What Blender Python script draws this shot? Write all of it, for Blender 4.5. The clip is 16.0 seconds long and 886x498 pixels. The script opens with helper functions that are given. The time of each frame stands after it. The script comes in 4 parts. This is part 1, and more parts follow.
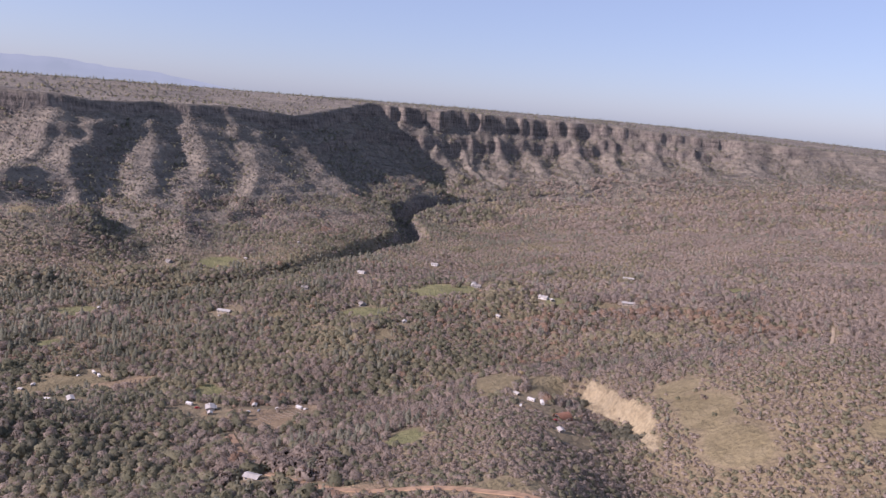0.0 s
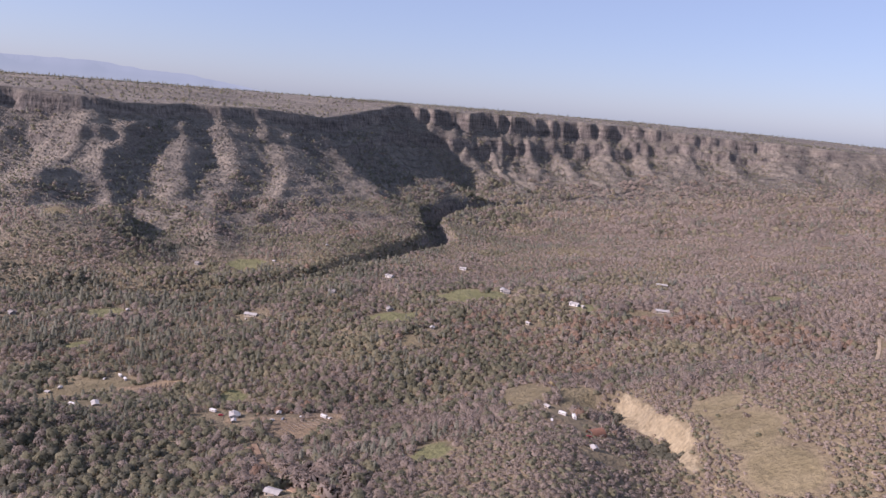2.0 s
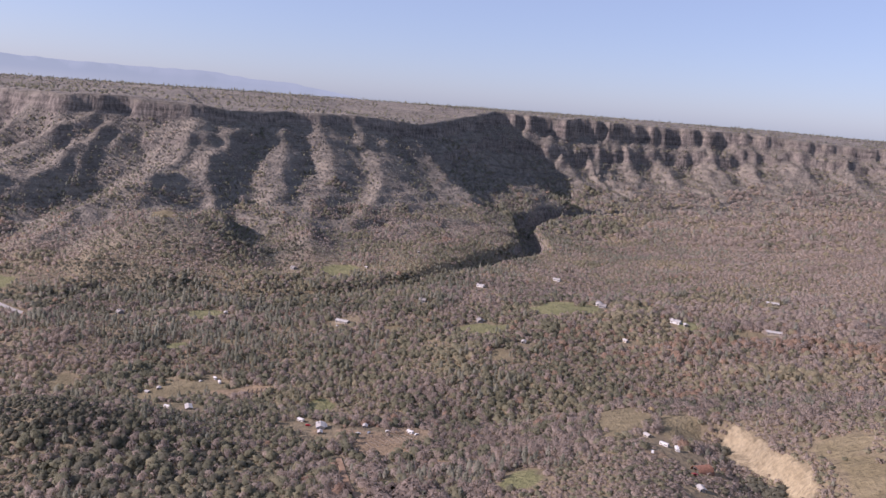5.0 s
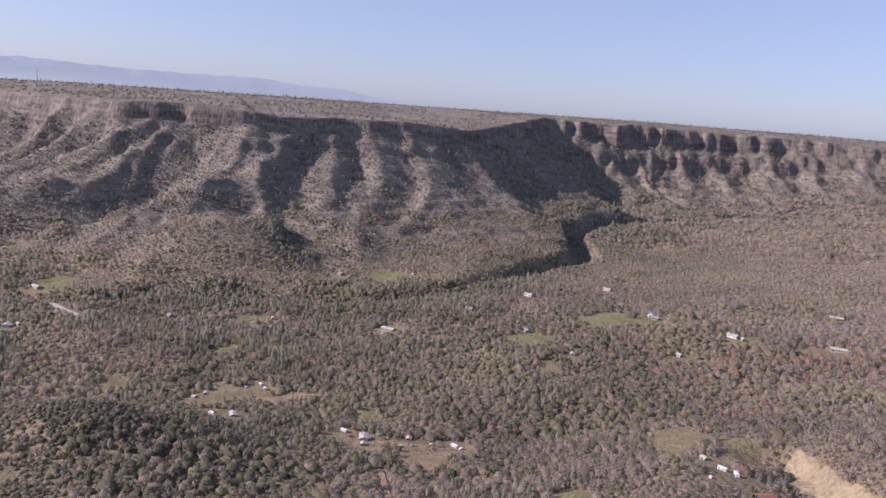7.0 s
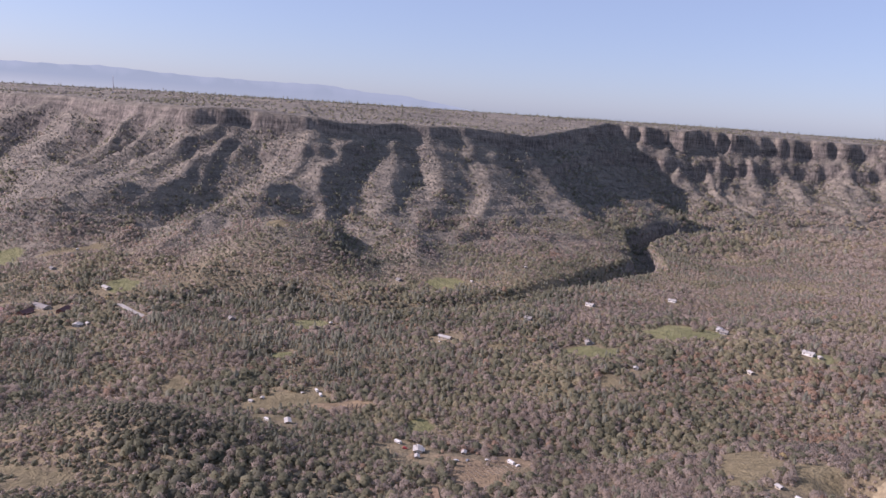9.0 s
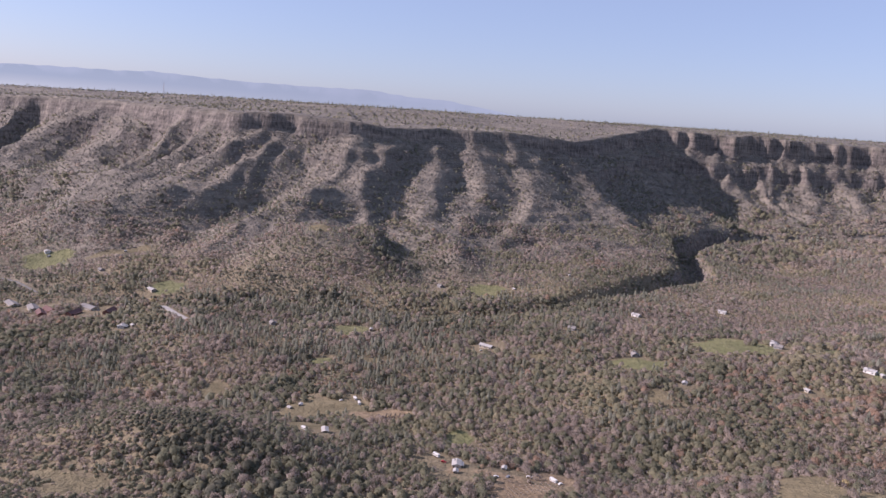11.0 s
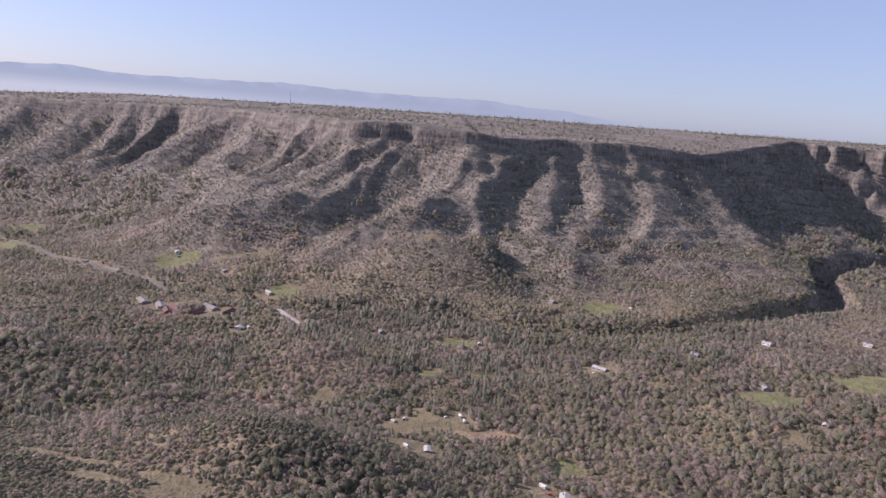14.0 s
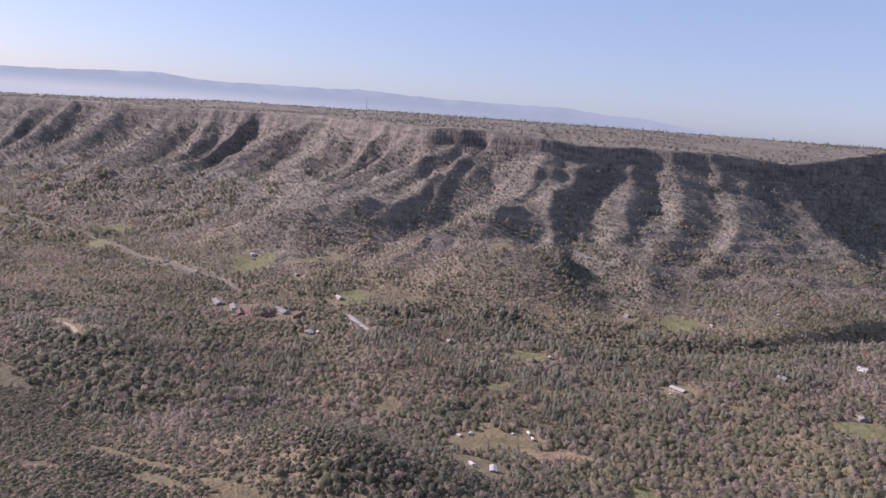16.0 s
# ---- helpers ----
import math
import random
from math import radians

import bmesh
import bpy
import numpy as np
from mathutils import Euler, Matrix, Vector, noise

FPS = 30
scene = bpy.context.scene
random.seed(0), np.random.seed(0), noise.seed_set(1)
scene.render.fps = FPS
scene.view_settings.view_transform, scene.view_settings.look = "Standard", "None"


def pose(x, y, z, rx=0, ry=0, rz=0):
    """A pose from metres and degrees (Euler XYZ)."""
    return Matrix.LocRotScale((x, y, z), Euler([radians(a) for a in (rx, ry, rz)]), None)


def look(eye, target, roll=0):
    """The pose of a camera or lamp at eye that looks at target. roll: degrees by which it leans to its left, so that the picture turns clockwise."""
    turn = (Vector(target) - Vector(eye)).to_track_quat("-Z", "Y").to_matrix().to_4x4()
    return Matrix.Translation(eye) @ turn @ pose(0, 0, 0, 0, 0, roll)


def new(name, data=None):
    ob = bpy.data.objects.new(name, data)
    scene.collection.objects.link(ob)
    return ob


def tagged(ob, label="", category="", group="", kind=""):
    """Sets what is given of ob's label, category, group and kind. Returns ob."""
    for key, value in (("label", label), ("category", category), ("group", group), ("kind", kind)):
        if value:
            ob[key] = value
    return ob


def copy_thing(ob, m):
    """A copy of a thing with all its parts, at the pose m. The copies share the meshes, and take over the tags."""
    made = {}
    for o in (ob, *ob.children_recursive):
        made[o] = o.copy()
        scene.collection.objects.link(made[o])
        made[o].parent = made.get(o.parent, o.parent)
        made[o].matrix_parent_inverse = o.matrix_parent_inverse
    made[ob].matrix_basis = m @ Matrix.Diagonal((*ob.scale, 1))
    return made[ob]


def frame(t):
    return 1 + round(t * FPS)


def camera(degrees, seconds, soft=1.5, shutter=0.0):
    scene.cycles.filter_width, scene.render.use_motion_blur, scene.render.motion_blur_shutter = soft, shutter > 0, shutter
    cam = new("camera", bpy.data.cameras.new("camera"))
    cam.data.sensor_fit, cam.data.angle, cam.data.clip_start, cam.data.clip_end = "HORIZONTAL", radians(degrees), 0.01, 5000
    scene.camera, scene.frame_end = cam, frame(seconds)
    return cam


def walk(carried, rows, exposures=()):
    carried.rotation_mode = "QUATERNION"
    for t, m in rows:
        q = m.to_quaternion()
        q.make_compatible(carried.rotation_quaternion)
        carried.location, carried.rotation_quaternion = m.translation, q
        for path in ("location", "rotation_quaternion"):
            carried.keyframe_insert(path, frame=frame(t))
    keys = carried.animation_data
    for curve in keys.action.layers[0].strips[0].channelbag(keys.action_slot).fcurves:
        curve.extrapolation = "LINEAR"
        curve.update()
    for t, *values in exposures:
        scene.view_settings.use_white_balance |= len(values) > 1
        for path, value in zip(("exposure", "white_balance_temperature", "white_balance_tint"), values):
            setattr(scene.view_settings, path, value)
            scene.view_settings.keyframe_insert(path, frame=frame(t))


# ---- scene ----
cam = camera(64.18, 16.0, soft=1.4)
EYE = 270.0
# seconds, place from the first eye, yaw to the left, pitch, roll (degrees)
ROWS = [
    (0.0, 0.10, -0.10, -0.00, -0.00, -11.24, 4.89),
    (0.5, 0.05, 3.55, 0.10, 1.17, -11.29, 4.86),
    (1.0, -0.04, 7.12, 0.20, 1.80, -11.29, 4.83),
    (1.5, -0.25, 10.61, 0.29, 1.94, -11.26, 4.85),
    (2.0, -0.59, 14.06, 0.40, 2.36, -11.29, 4.86),
    (2.5, -0.98, 17.46, 0.50, 3.72, -11.35, 4.79),
    (3.0, -1.35, 20.78, 0.59, 4.99, -11.39, 4.73),
    (3.5, -1.61, 24.00, 0.68, 6.41, -11.42, 4.69),
    (4.0, -1.91, 27.19, 0.77, 7.64, -11.44, 4.63),
    (6.5, -4.21, 41.31, 1.10, 13.19, -11.27, 4.45),
    (7.0, -4.79, 44.31, 1.06, 13.97, -11.23, 4.40),
    (7.5, -5.45, 47.33, 1.00, 14.77, -11.16, 4.37),
    (8.0, -6.19, 50.37, 0.91, 16.41, -11.14, 4.28),
    (8.5, -6.91, 53.49, 0.83, 17.52, -11.13, 4.27),
    (9.0, -7.61, 56.66, 0.75, 18.90, -11.14, 4.23),
    (11.5, -13.27, 72.20, 0.03, 23.67, -10.95, 4.27),
    (12.0, -14.71, 75.57, -0.10, 25.32, -10.92, 4.29),
    (12.5, -16.30, 78.98, -0.23, 26.86, -10.91, 4.33),
    (13.0, -18.02, 82.42, -0.39, 28.71, -10.91, 4.37),
    (13.5, -19.87, 85.87, -0.56, 30.36, -10.90, 4.43),
    (14.0, -21.81, 89.30, -0.75, 31.72, -10.87, 4.50),
    (14.5, -23.89, 92.79, -0.94, 33.02, -10.82, 4.57),
    (15.0, -26.09, 96.26, -1.11, 34.55, -10.82, 4.59),
    (15.5, -28.34, 99.75, -1.27, 36.23, -10.81, 4.67),
    (16.0, -30.61, 103.19, -1.43, 37.65, -10.78, 4.75),
]


def eye_pose(x, y, z, yaw, pitch, roll):
    eye = Vector((x, y, EYE + z))
    a, p = radians(yaw), radians(pitch)
    way = Vector((-math.sin(a) * math.cos(p), math.cos(a) * math.cos(p), math.sin(p)))
    return look(eye, eye + way, roll)


walk(cam, [(row[0], eye_pose(*row[1:])) for row in ROWS], exposures=[(0.0, 0.66, 5620, 34), (16.0, 0.66, 5560, 33)])

# ---- sky, sun ----
SUN_LEFT, SUN_HIGH = 109.0, 29.0  # degrees to the left of +y, and above the horizon
world = bpy.data.worlds.new("sky")
scene.world = world
world.use_nodes = True
wn = world.node_tree.nodes
sky = wn.new("ShaderNodeTexSky")
sky.sky_type, sky.sun_disc = "NISHITA", False
sky.sun_elevation, sky.sun_rotation = radians(SUN_HIGH), radians(-SUN_LEFT)
sky.altitude, sky.dust_density, sky.ozone_density = 300, 0.9, 2.0
wn["Background"].inputs[1].default_value = 0.081
veil = wn.new("ShaderNodeMix")  # thin winter haze over the whole sky
veil.data_type = "RGBA"
veil.inputs[0].default_value, veil.inputs[7].default_value = 0.5, (3.75, 4.35, 4.65, 1)
world.node_tree.links.new(sky.outputs[0], veil.inputs[6])
world.node_tree.links.new(veil.outputs[2], wn["Background"].inputs[0])
sun = new("sun", bpy.data.lights.new("sun", "SUN"))
sun.data.energy, sun.data.angle, sun.data.color = 4.6, radians(0.6), (1.0, 0.865, 0.69)
_a, _e = radians(SUN_LEFT), radians(SUN_HIGH)
SUN_WAY = Vector((-math.sin(_a) * math.cos(_e), math.cos(_a) * math.cos(_e), math.sin(_e)))
sun.matrix_world = look(SUN_WAY * 100 + Vector((0, 0, 400)), Vector((0, 0, 400)))

# ---- the lie of the land ----
# the edge of the tableland, from west to east: x, y, height
RIM = [(-4900, 300, 175), (-2849, 1131, 204), (-2474, 1251, 215), (-2135, 1357, 222), (-1790, 1424, 234), (-1491, 1440, 238),
       (-1179, 1355, 237), (-1051, 1333, 237), (-948, 1386, 242), (-846, 1417, 239), (-791, 1438, 236), (-747, 1484, 228),
       (-671, 1587, 232), (-543, 1699, 234), (-452, 1788, 225), (-410, 1860, 218), (-344, 2076, 238), (-283, 2348, 267),
       (-212, 2375, 263), (-53, 2440, 259), (0, 2480, 265), (214, 2570, 258), (405, 2630, 257), (557, 2665, 260),
       (838, 2685, 246), (1098, 2690, 243), (1330, 2690, 235), (1640, 2713, 222), (4900, 2300, 120)]
CREEK = [(700, 2250), (320, 2160), (120, 2060), (15, 1985), (-46, 1873), (-111, 1738), (-82, 1542), (-64, 1460), (-91, 1353), (-126, 1273), (-159, 1146), (-189, 1059), (-217, 989),
         (-300, 915), (-400, 880), (-583, 850), (-650, 775), (-830, 764), (-1125, 758), (-1940, 760), (-4900, 500)]
CUT_BANK = [(112, 469, 0), (119, 440, 0), (122, 405, 0), (124, 382, 0), (123, 364, 0), (114, 335, 0)]
# crests of the spurs that run down from the edge, from head to foot
CRESTS_WEST = [
    ((-2683, 1185), (-2640, 1097), (-2550, 1000)),
    ((-2540, 1232), (-2530, 1122), (-2490, 1008)),
    ((-2330, 1300), (-2340, 1190), (-2330, 1045)),
    ((-2080, 1359), (-2086, 1305), (-2075, 1208), (-2060, 1110)),
    ((-1928, 1388), (-1924, 1339), (-1891, 1272), (-1880, 1180)),
    ((-1827, 1407), (-1807, 1355), (-1801, 1287), (-1810, 1200)),
    ((-1537, 1437), (-1615, 1385), (-1666, 1349), (-1725, 1281)),
    ((-1464, 1417), (-1415, 1354), (-1446, 1329), (-1435, 1261)),
    ((-1212, 1353), (-1215, 1303), (-1220, 1266), (-1250, 1200)),
    ((-1124, 1341), (-1126, 1282), (-1150, 1238), (-1180, 1190)),
    ((-986, 1340), (-1028, 1278), (-1075, 1227), (-1123, 1195)),
]
CRESTS_MID = [
    ((-945, 1371), (-957, 1304), (-968, 1246), (-957, 1198), (-960, 1137), (-945, 1067), (-908, 994)),
    ((-722, 1482), (-713, 1389), (-721, 1323), (-693, 1284), (-652, 1233), (-630, 1186), (-562, 1106)),
    ((-795, 1416), (-778, 1368), (-776, 1314), (-773, 1250)),
    ((-661, 1590), (-656, 1539), (-633, 1507), (-596, 1414), (-549, 1329), (-517, 1218)),
    ((-603, 1631), (-565, 1591), (-526, 1530), (-500, 1445), (-490, 1346), (-463, 1230), (-427, 1144)),
    ((-531, 1702), (-495, 1666), (-465, 1643), (-416, 1548), (-403, 1447), (-412, 1322)),
    ((-439, 1787), (-391, 1783), (-329, 1768), (-277, 1740), (-233, 1650), (-179, 1517)),
]
CRESTS_EAST = [
    ((-219, 2287), (-160, 2258), (-110, 2120), (-90, 2000)),
    ((-180, 2379), (-100, 2374), (-69, 2362), (-17, 2351), (30, 2250)),
    ((-14, 2453), (1, 2455), (34, 2426), (70, 2330)),
    ((113, 2507), (145, 2495), (181, 2483), (200, 2400)),
    ((173, 2543), (240, 2540), (294, 2510), (320, 2400)),
    ((349, 2606), (415, 2590), (473, 2540), (490, 2420)),
    ((549, 2652), (572, 2621), (580, 2500)),
    ((715, 2679), (750, 2630), (750, 2480)),
    ((845, 2674), (890, 2637), (890, 2480)),
    ((1090, 2680), (1110, 2600), (1070, 2430)),
    ((1300, 2680), (1310, 2580), (1250, 2420)),
]
# gullies between them: depth, reach to either side, and the line of the bed
BEDS_WEST = [
    (38, 90, (-2610, 1205), (-2590, 1105), (-2520, 1010)),
    (38, 90, (-2440, 1265), (-2430, 1165), (-2410, 1045)),
    (40, 90, (-2226, 1323), (-2215, 1237), (-2200, 1101)),
    (42, 80, (-2017, 1368), (-2000, 1330), (-1992, 1251), (-1970, 1150)),
    (42, 70, (-1863, 1397), (-1867, 1358), (-1843, 1296), (-1840, 1200)),
    (48, 80, (-1716, 1420), (-1776, 1391), (-1774, 1296), (-1770, 1230)),
    (51, 80, (-1515, 1391), (-1560, 1364), (-1577, 1302), (-1590, 1230)),
    (63, 100, (-1346, 1383), (-1266, 1303), (-1246, 1241), (-1290, 1190)),
    (48, 60, (-1168, 1344), (-1173, 1314), (-1180, 1260), (-1215, 1205)),
    (40, 60, (-1025, 1302), (-1068, 1272), (-1099, 1219), (-1150, 1185)),
    (26, 50, (-966, 1344), (-992, 1291), (-1021, 1220), (-1040, 1170)),
]
BEDS_MID = [
    (37, 110, (-912, 1384), (-864, 1345), (-836, 1304), (-875, 1242), (-892, 1158), (-899, 1071)),
    (27, 100, (-697, 1529), (-682, 1479), (-679, 1410), (-659, 1338), (-616, 1250), (-539, 1129), (-494, 1063)),
    (7, 50, (-765, 1428), (-764, 1370), (-745, 1316)),
    (19, 80, (-645, 1610), (-628, 1601), (-602, 1570), (-574, 1503), (-551, 1364), (-524, 1207)),
    (18, 80, (-573, 1667), (-533, 1657), (-497, 1626), (-453, 1546), (-444, 1418), (-433, 1281)),
    (18, 90, (-483, 1750), (-439, 1767), (-405, 1731), (-359, 1642), (-327, 1573)),
    (24, 120, (-363, 1908), (-313, 1960), (-260, 1900), (-185, 1740), (-150, 1600)),
]
BEDS_EAST = [
    (30, 110, (-230, 2330), (-142, 2285), (-48, 2244), (10, 2100)),
    (24, 60, (-141, 2409), (-65, 2415), (-27, 2405), (40, 2366), (70, 2280)),
    (24, 70, (70, 2480), (78, 2470), (111, 2445), (140, 2360)),
    (28, 60, (139, 2529), (202, 2540), (213, 2509), (251, 2438), (265, 2350)),
    (30, 60, (230, 2575), (271, 2565), (347, 2540), (368, 2459), (380, 2380)),
    (30, 70, (403, 2626), (467, 2620), (522, 2539), (530, 2440)),
    (24, 70, (613, 2667), (616, 2644), (631, 2552), (640, 2460)),
    (26, 70, (795, 2680), (801, 2655), (813, 2584), (810, 2480)),
    (24, 80, (916, 2690), (952, 2657), (960, 2500)),
    (22, 90, (1190, 2690), (1200, 2600), (1160, 2440)),
    (22, 90, (1420, 2690), (1420, 2590), (1350, 2420)),
]
# low spurs: height, width, and the line of the crest
SPURS = [
    (36, 66, (-941, 1178), (-974, 1119), (-1034, 1063), (-1067, 1011), (-1167, 967), (-1269, 945)),
    (36, 76, (-699, 1285), (-749, 1194), (-780, 1114), (-807, 1053), (-791, 937)),
    (32, 64, (-1068, 1155), (-1206, 1134), (-1387, 1138), (-1550, 1114)),
    (24, 60, (-1762, 1230), (-1895, 1150), (-2032, 1040), (-2136, 948)),
    (14, 70, (-600, 1180), (-560, 1090), (-505, 1010)),
    (14, 60, (-480, 1240), (-430, 1150), (-390, 1060)),
]


def line_distance(x, y, line):
    """Distance to a line of points in plan, and how far along it."""
    best, along, run = np.full(x.shape, 1e9), np.zeros(x.shape), 0.0
    for a, b in zip(line, line[1:]):
        dx, dy = b[0] - a[0], b[1] - a[1]
        length = math.hypot(dx, dy)
        t = np.clip(((x - a[0]) * dx + (y - a[1]) * dy) / length**2, 0, 1)
        d = np.hypot(x - a[0] - t * dx, y - a[1] - t * dy)
        along = np.where(d < best, run + t * length, along)
        best = np.minimum(best, d)
        run += length
    return best, along


def stations(line):
    return np.cumsum([0.0] + [math.hypot(b[0] - a[0], b[1] - a[1]) for a, b in zip(line, line[1:])])


def hump(x, y, cx, cy, sx, sy, turn=0.0):
    c, s = math.cos(radians(turn)), math.sin(radians(turn))
    u, v = (x - cx) * c + (y - cy) * s, (y - cy) * c - (x - cx) * s
    return np.exp(-0.5 * ((u / sx) ** 2 + (v / sy) ** 2))


def value_noise(x, y, size, seed):
    """Smooth noise between -1 and 1 with features of the given size."""
    table = np.random.RandomState(seed).uniform(-1, 1, (256, 256))
    u, v = x / size, y / size
    i, j = np.floor(u).astype(int), np.floor(v).astype(int)
    a, b = u - i, v - j
    a, b = a * a * (3 - 2 * a), b * b * (3 - 2 * b)
    p = lambda m, n: table[m % 256, n % 256]
    return (p(i, j) * (1 - a) + p(i + 1, j) * a) * (1 - b) + (p(i, j + 1) * (1 - a) + p(i + 1, j + 1) * a) * b


def step(a, b, x):
    t = np.clip((x - a) / (b - a), 0, 1)
    return t * t * (3 - 2 * t)


def floor_height(x, y):
    z = 46 + 0.09 * np.clip(x, -400, 2500) + 0.055 * np.clip(x + 400, -1100, 0)
    z = z + (0.02 * np.clip(1000 - y, 0, 800) * step(-300, 300, x) - 0.075 * np.clip(y - 800, 0, 900) * step(-330, 100, x))
    z = z + HILLS(x, y)
    return z + 6.5 * value_noise(x, y, 170, 3) + 3.5 * value_noise(x, y, 85, 2) + 1.5 * value_noise(x, y, 40, 4)


def HILLS(x, y):
    near = np.clip(530 + 70 * step(-60, 120, x) - y, 0, 420)
    z = 0.235 * near * step(0, 60, near) * (1 - 0.62 * step(30, 115, x))
    z = z + 60 * hump(x, y, 225, 360, 85, 95) + 27 * hump(x, y, -300, 375, 75, 36) - 6 * hump(x, y, -450, 300, 60, 60)
    z = z + 10 * hump(x, y, -240, 475, 90, 65) + 10 * hump(x, y, -745, 445, 120, 35, -25)
    return z + 30 * hump(x, y, -600, 1000, 110, 90) + 26 * hump(x, y, -640, 1060, 60, 50)


def nearby(x, y, line, reach):
    px, py = np.array(line).T
    return (x > px.min() - reach) & (x < px.max() + reach) & (y > py.min() - reach) & (y < py.max() + reach)


def gullies(x, y):
    """How deep the gullies are cut: nothing on a crest, all of it on a bed."""
    u, v = x + 7 * value_noise(x, y, 60, 11) + 3 * value_noise(x, y, 22, 24), y + 7 * value_noise(x, y, 60, 25) + 3 * value_noise(x, y, 22, 26)
    crest, cut = np.full(x.shape, 400.0), np.zeros(x.shape)
    for line in CRESTS_WEST + CRESTS_MID + CRESTS_EAST:
        m = nearby(u, v, line, 160)
        crest[m] = np.minimum(crest[m], line_distance(u[m], v[m], line)[0])
    for n, (deep, reach, *line) in enumerate(BEDS_EAST + BEDS_WEST + BEDS_MID):
        heads = (0.1, 0.6) if n < len(BEDS_EAST) else (0.4, 0.95)
        m = nearby(u, v, line, reach * 1.5)
        d, along = line_distance(u[m], v[m], line)
        part = np.interp(along / stations(line)[-1], [0, 0.2, 0.5, 0.8, 1], [*heads, 1, 0.75, 0.25])
        part = part * np.clip(crest[m] / (crest[m] + d + 1), 0, 1) ** 0.9 * step(reach * 1.4, reach * 0.7, d)
        cut[m] = np.maximum(cut[m], deep * part)
    return cut


def spurs(x, y):
    """Low ridges that run out from the foot of the slope."""
    z = np.zeros(x.shape)
    for tall, wide, *line in SPURS:
        wob = 9 * value_noise(x, y, 60, 14)
        d, along = line_distance(x + wob, y + wob, line)
        part = np.interp(along / stations(line)[-1], [0, 0.25, 0.7, 1], [0.2, 1, 0.9, 0.3])
        z = np.maximum(z, tall * part * np.clip(1 - d / wide, 0, 1) ** 1.2)
    return z


def bank_side(x, y):
    """How far below the lip of the raw bank a place lies, and how far down the bare earth reaches there."""
    bx, by, _ = np.array(CUT_BANK).T
    side = np.interp(y, by[::-1], bx[::-1]) - x - 2.5 * value_noise(x, y, 9, 23)
    return side, np.interp(y, [330, 336, 350, 372, 395, 415, 440, 458, 472, 476], [0, 3, 4, 5, 6, 10, 17, 12, 3, 0])


def slope_base(x, y):
    """The land before the gullies are cut: its height, the way down from the edge, and the way along it."""
    d, along = line_distance(x, y, RIM)
    rx, ry, rz = np.array(RIM).T
    above = y > np.interp(x, rx, ry)
    floor = floor_height(x, y)
    rim_z = np.interp(along, stations(RIM), rz) + 2 * value_noise(x, y, 90, 5)
    east = step(-420, -250, x)
    ragged = (5 + 4 * east) * value_noise(x, y, 55, 6) + (4 + 7 * east) * value_noise(x, y, 24, 7) + (2.5 + 3 * east) * value_noise(x, y, 12, 17)
    d = np.where(above, -d, d) + ragged
    width = 560 + 60 * step(-400, 300, x)
    cliff = 0.055 + 0.06 * hump(x, y, -850, 1400, 90, 200) + 0.06 * step(-560, -420, x) + 0.035 * step(-450, -200, x) * step(1500, 900, x) + 0.03 * value_noise(along, 0 * along, 130, 18)
    slope = np.clip(1 - d / width, 0, 1) ** (1.65 + 0.35 * east)
    prof = (1 - cliff * step(0, 9, d)) * np.where(d > 0, slope, 1.0)
    # a second, lower band of rock
    prof = prof - (0.03 + 0.075 * east) * step(52, 60, d + 12 * value_noise(along, 0 * d, 70, 19)) * step(380, 110, d)
    z = floor + (rim_z - floor) * prof
    far = np.interp(x, [-4500, -3000, -2670, -1750, -1070, -650, 0, 800, 1500, 2200, 4500], [180, 222, 246, 261, 266, 270, 275, 274, 262, 240, 170])
    back = step(-60, -700, d)
    z = np.where(d < 0, z * (1 - back) + far * back + 1.5 * value_noise(x, y, 300, 9) * back, z)
    return z, d, along, width


def height(x, y):
    x, y = np.atleast_1d(np.asarray(x, float)), np.atleast_1d(np.asarray(y, float))
    z, d, along, width = slope_base(x, y)
    fade = step(0, 60, d) * step(width, width - 200, d)
    run = along + 0.12 * d + 12 * value_noise(x, y, 90, 15)
    ribs = 1 - 2 * np.abs(value_noise(run, 0 * d, 48, 12)) + 0.5 * (1 - 2 * np.abs(value_noise(run, 0 * d, 21, 16)))
    z = z + fade * (3.0 * ribs * step(width, 120, d) + 3 * value_noise(x, y, 36, 13) + 1.5 * value_noise(x, y, 17, 20))
    z = z - gullies(x, y) * step(-25, 30, d) + spurs(x, y) * step(0, 60, d)
    # ledges on the slope, and the raw cut in the near hill
    z = z + fade * 2.0 * np.sin(z / 2.7 + 2 * value_noise(x, y, 120, 21)) * step(-0.2, 0.5, value_noise(x, y, 160, 22))
    side, _ = bank_side(x, y)
    z = z - 8.5 * step(-1.5, 6, side) * step(42, 14, side) * step(335, 372, y) * step(486, 462, y)
    c, run = line_distance(x, y, CREEK)
    deep = np.interp(run, [0, 700, 850, 1300, 1420, 1700, 2400], [3, 14, 42, 40, 24, 11, 7])
    return z - deep * np.exp(-((c / 26) ** 4)) * (d > 0)
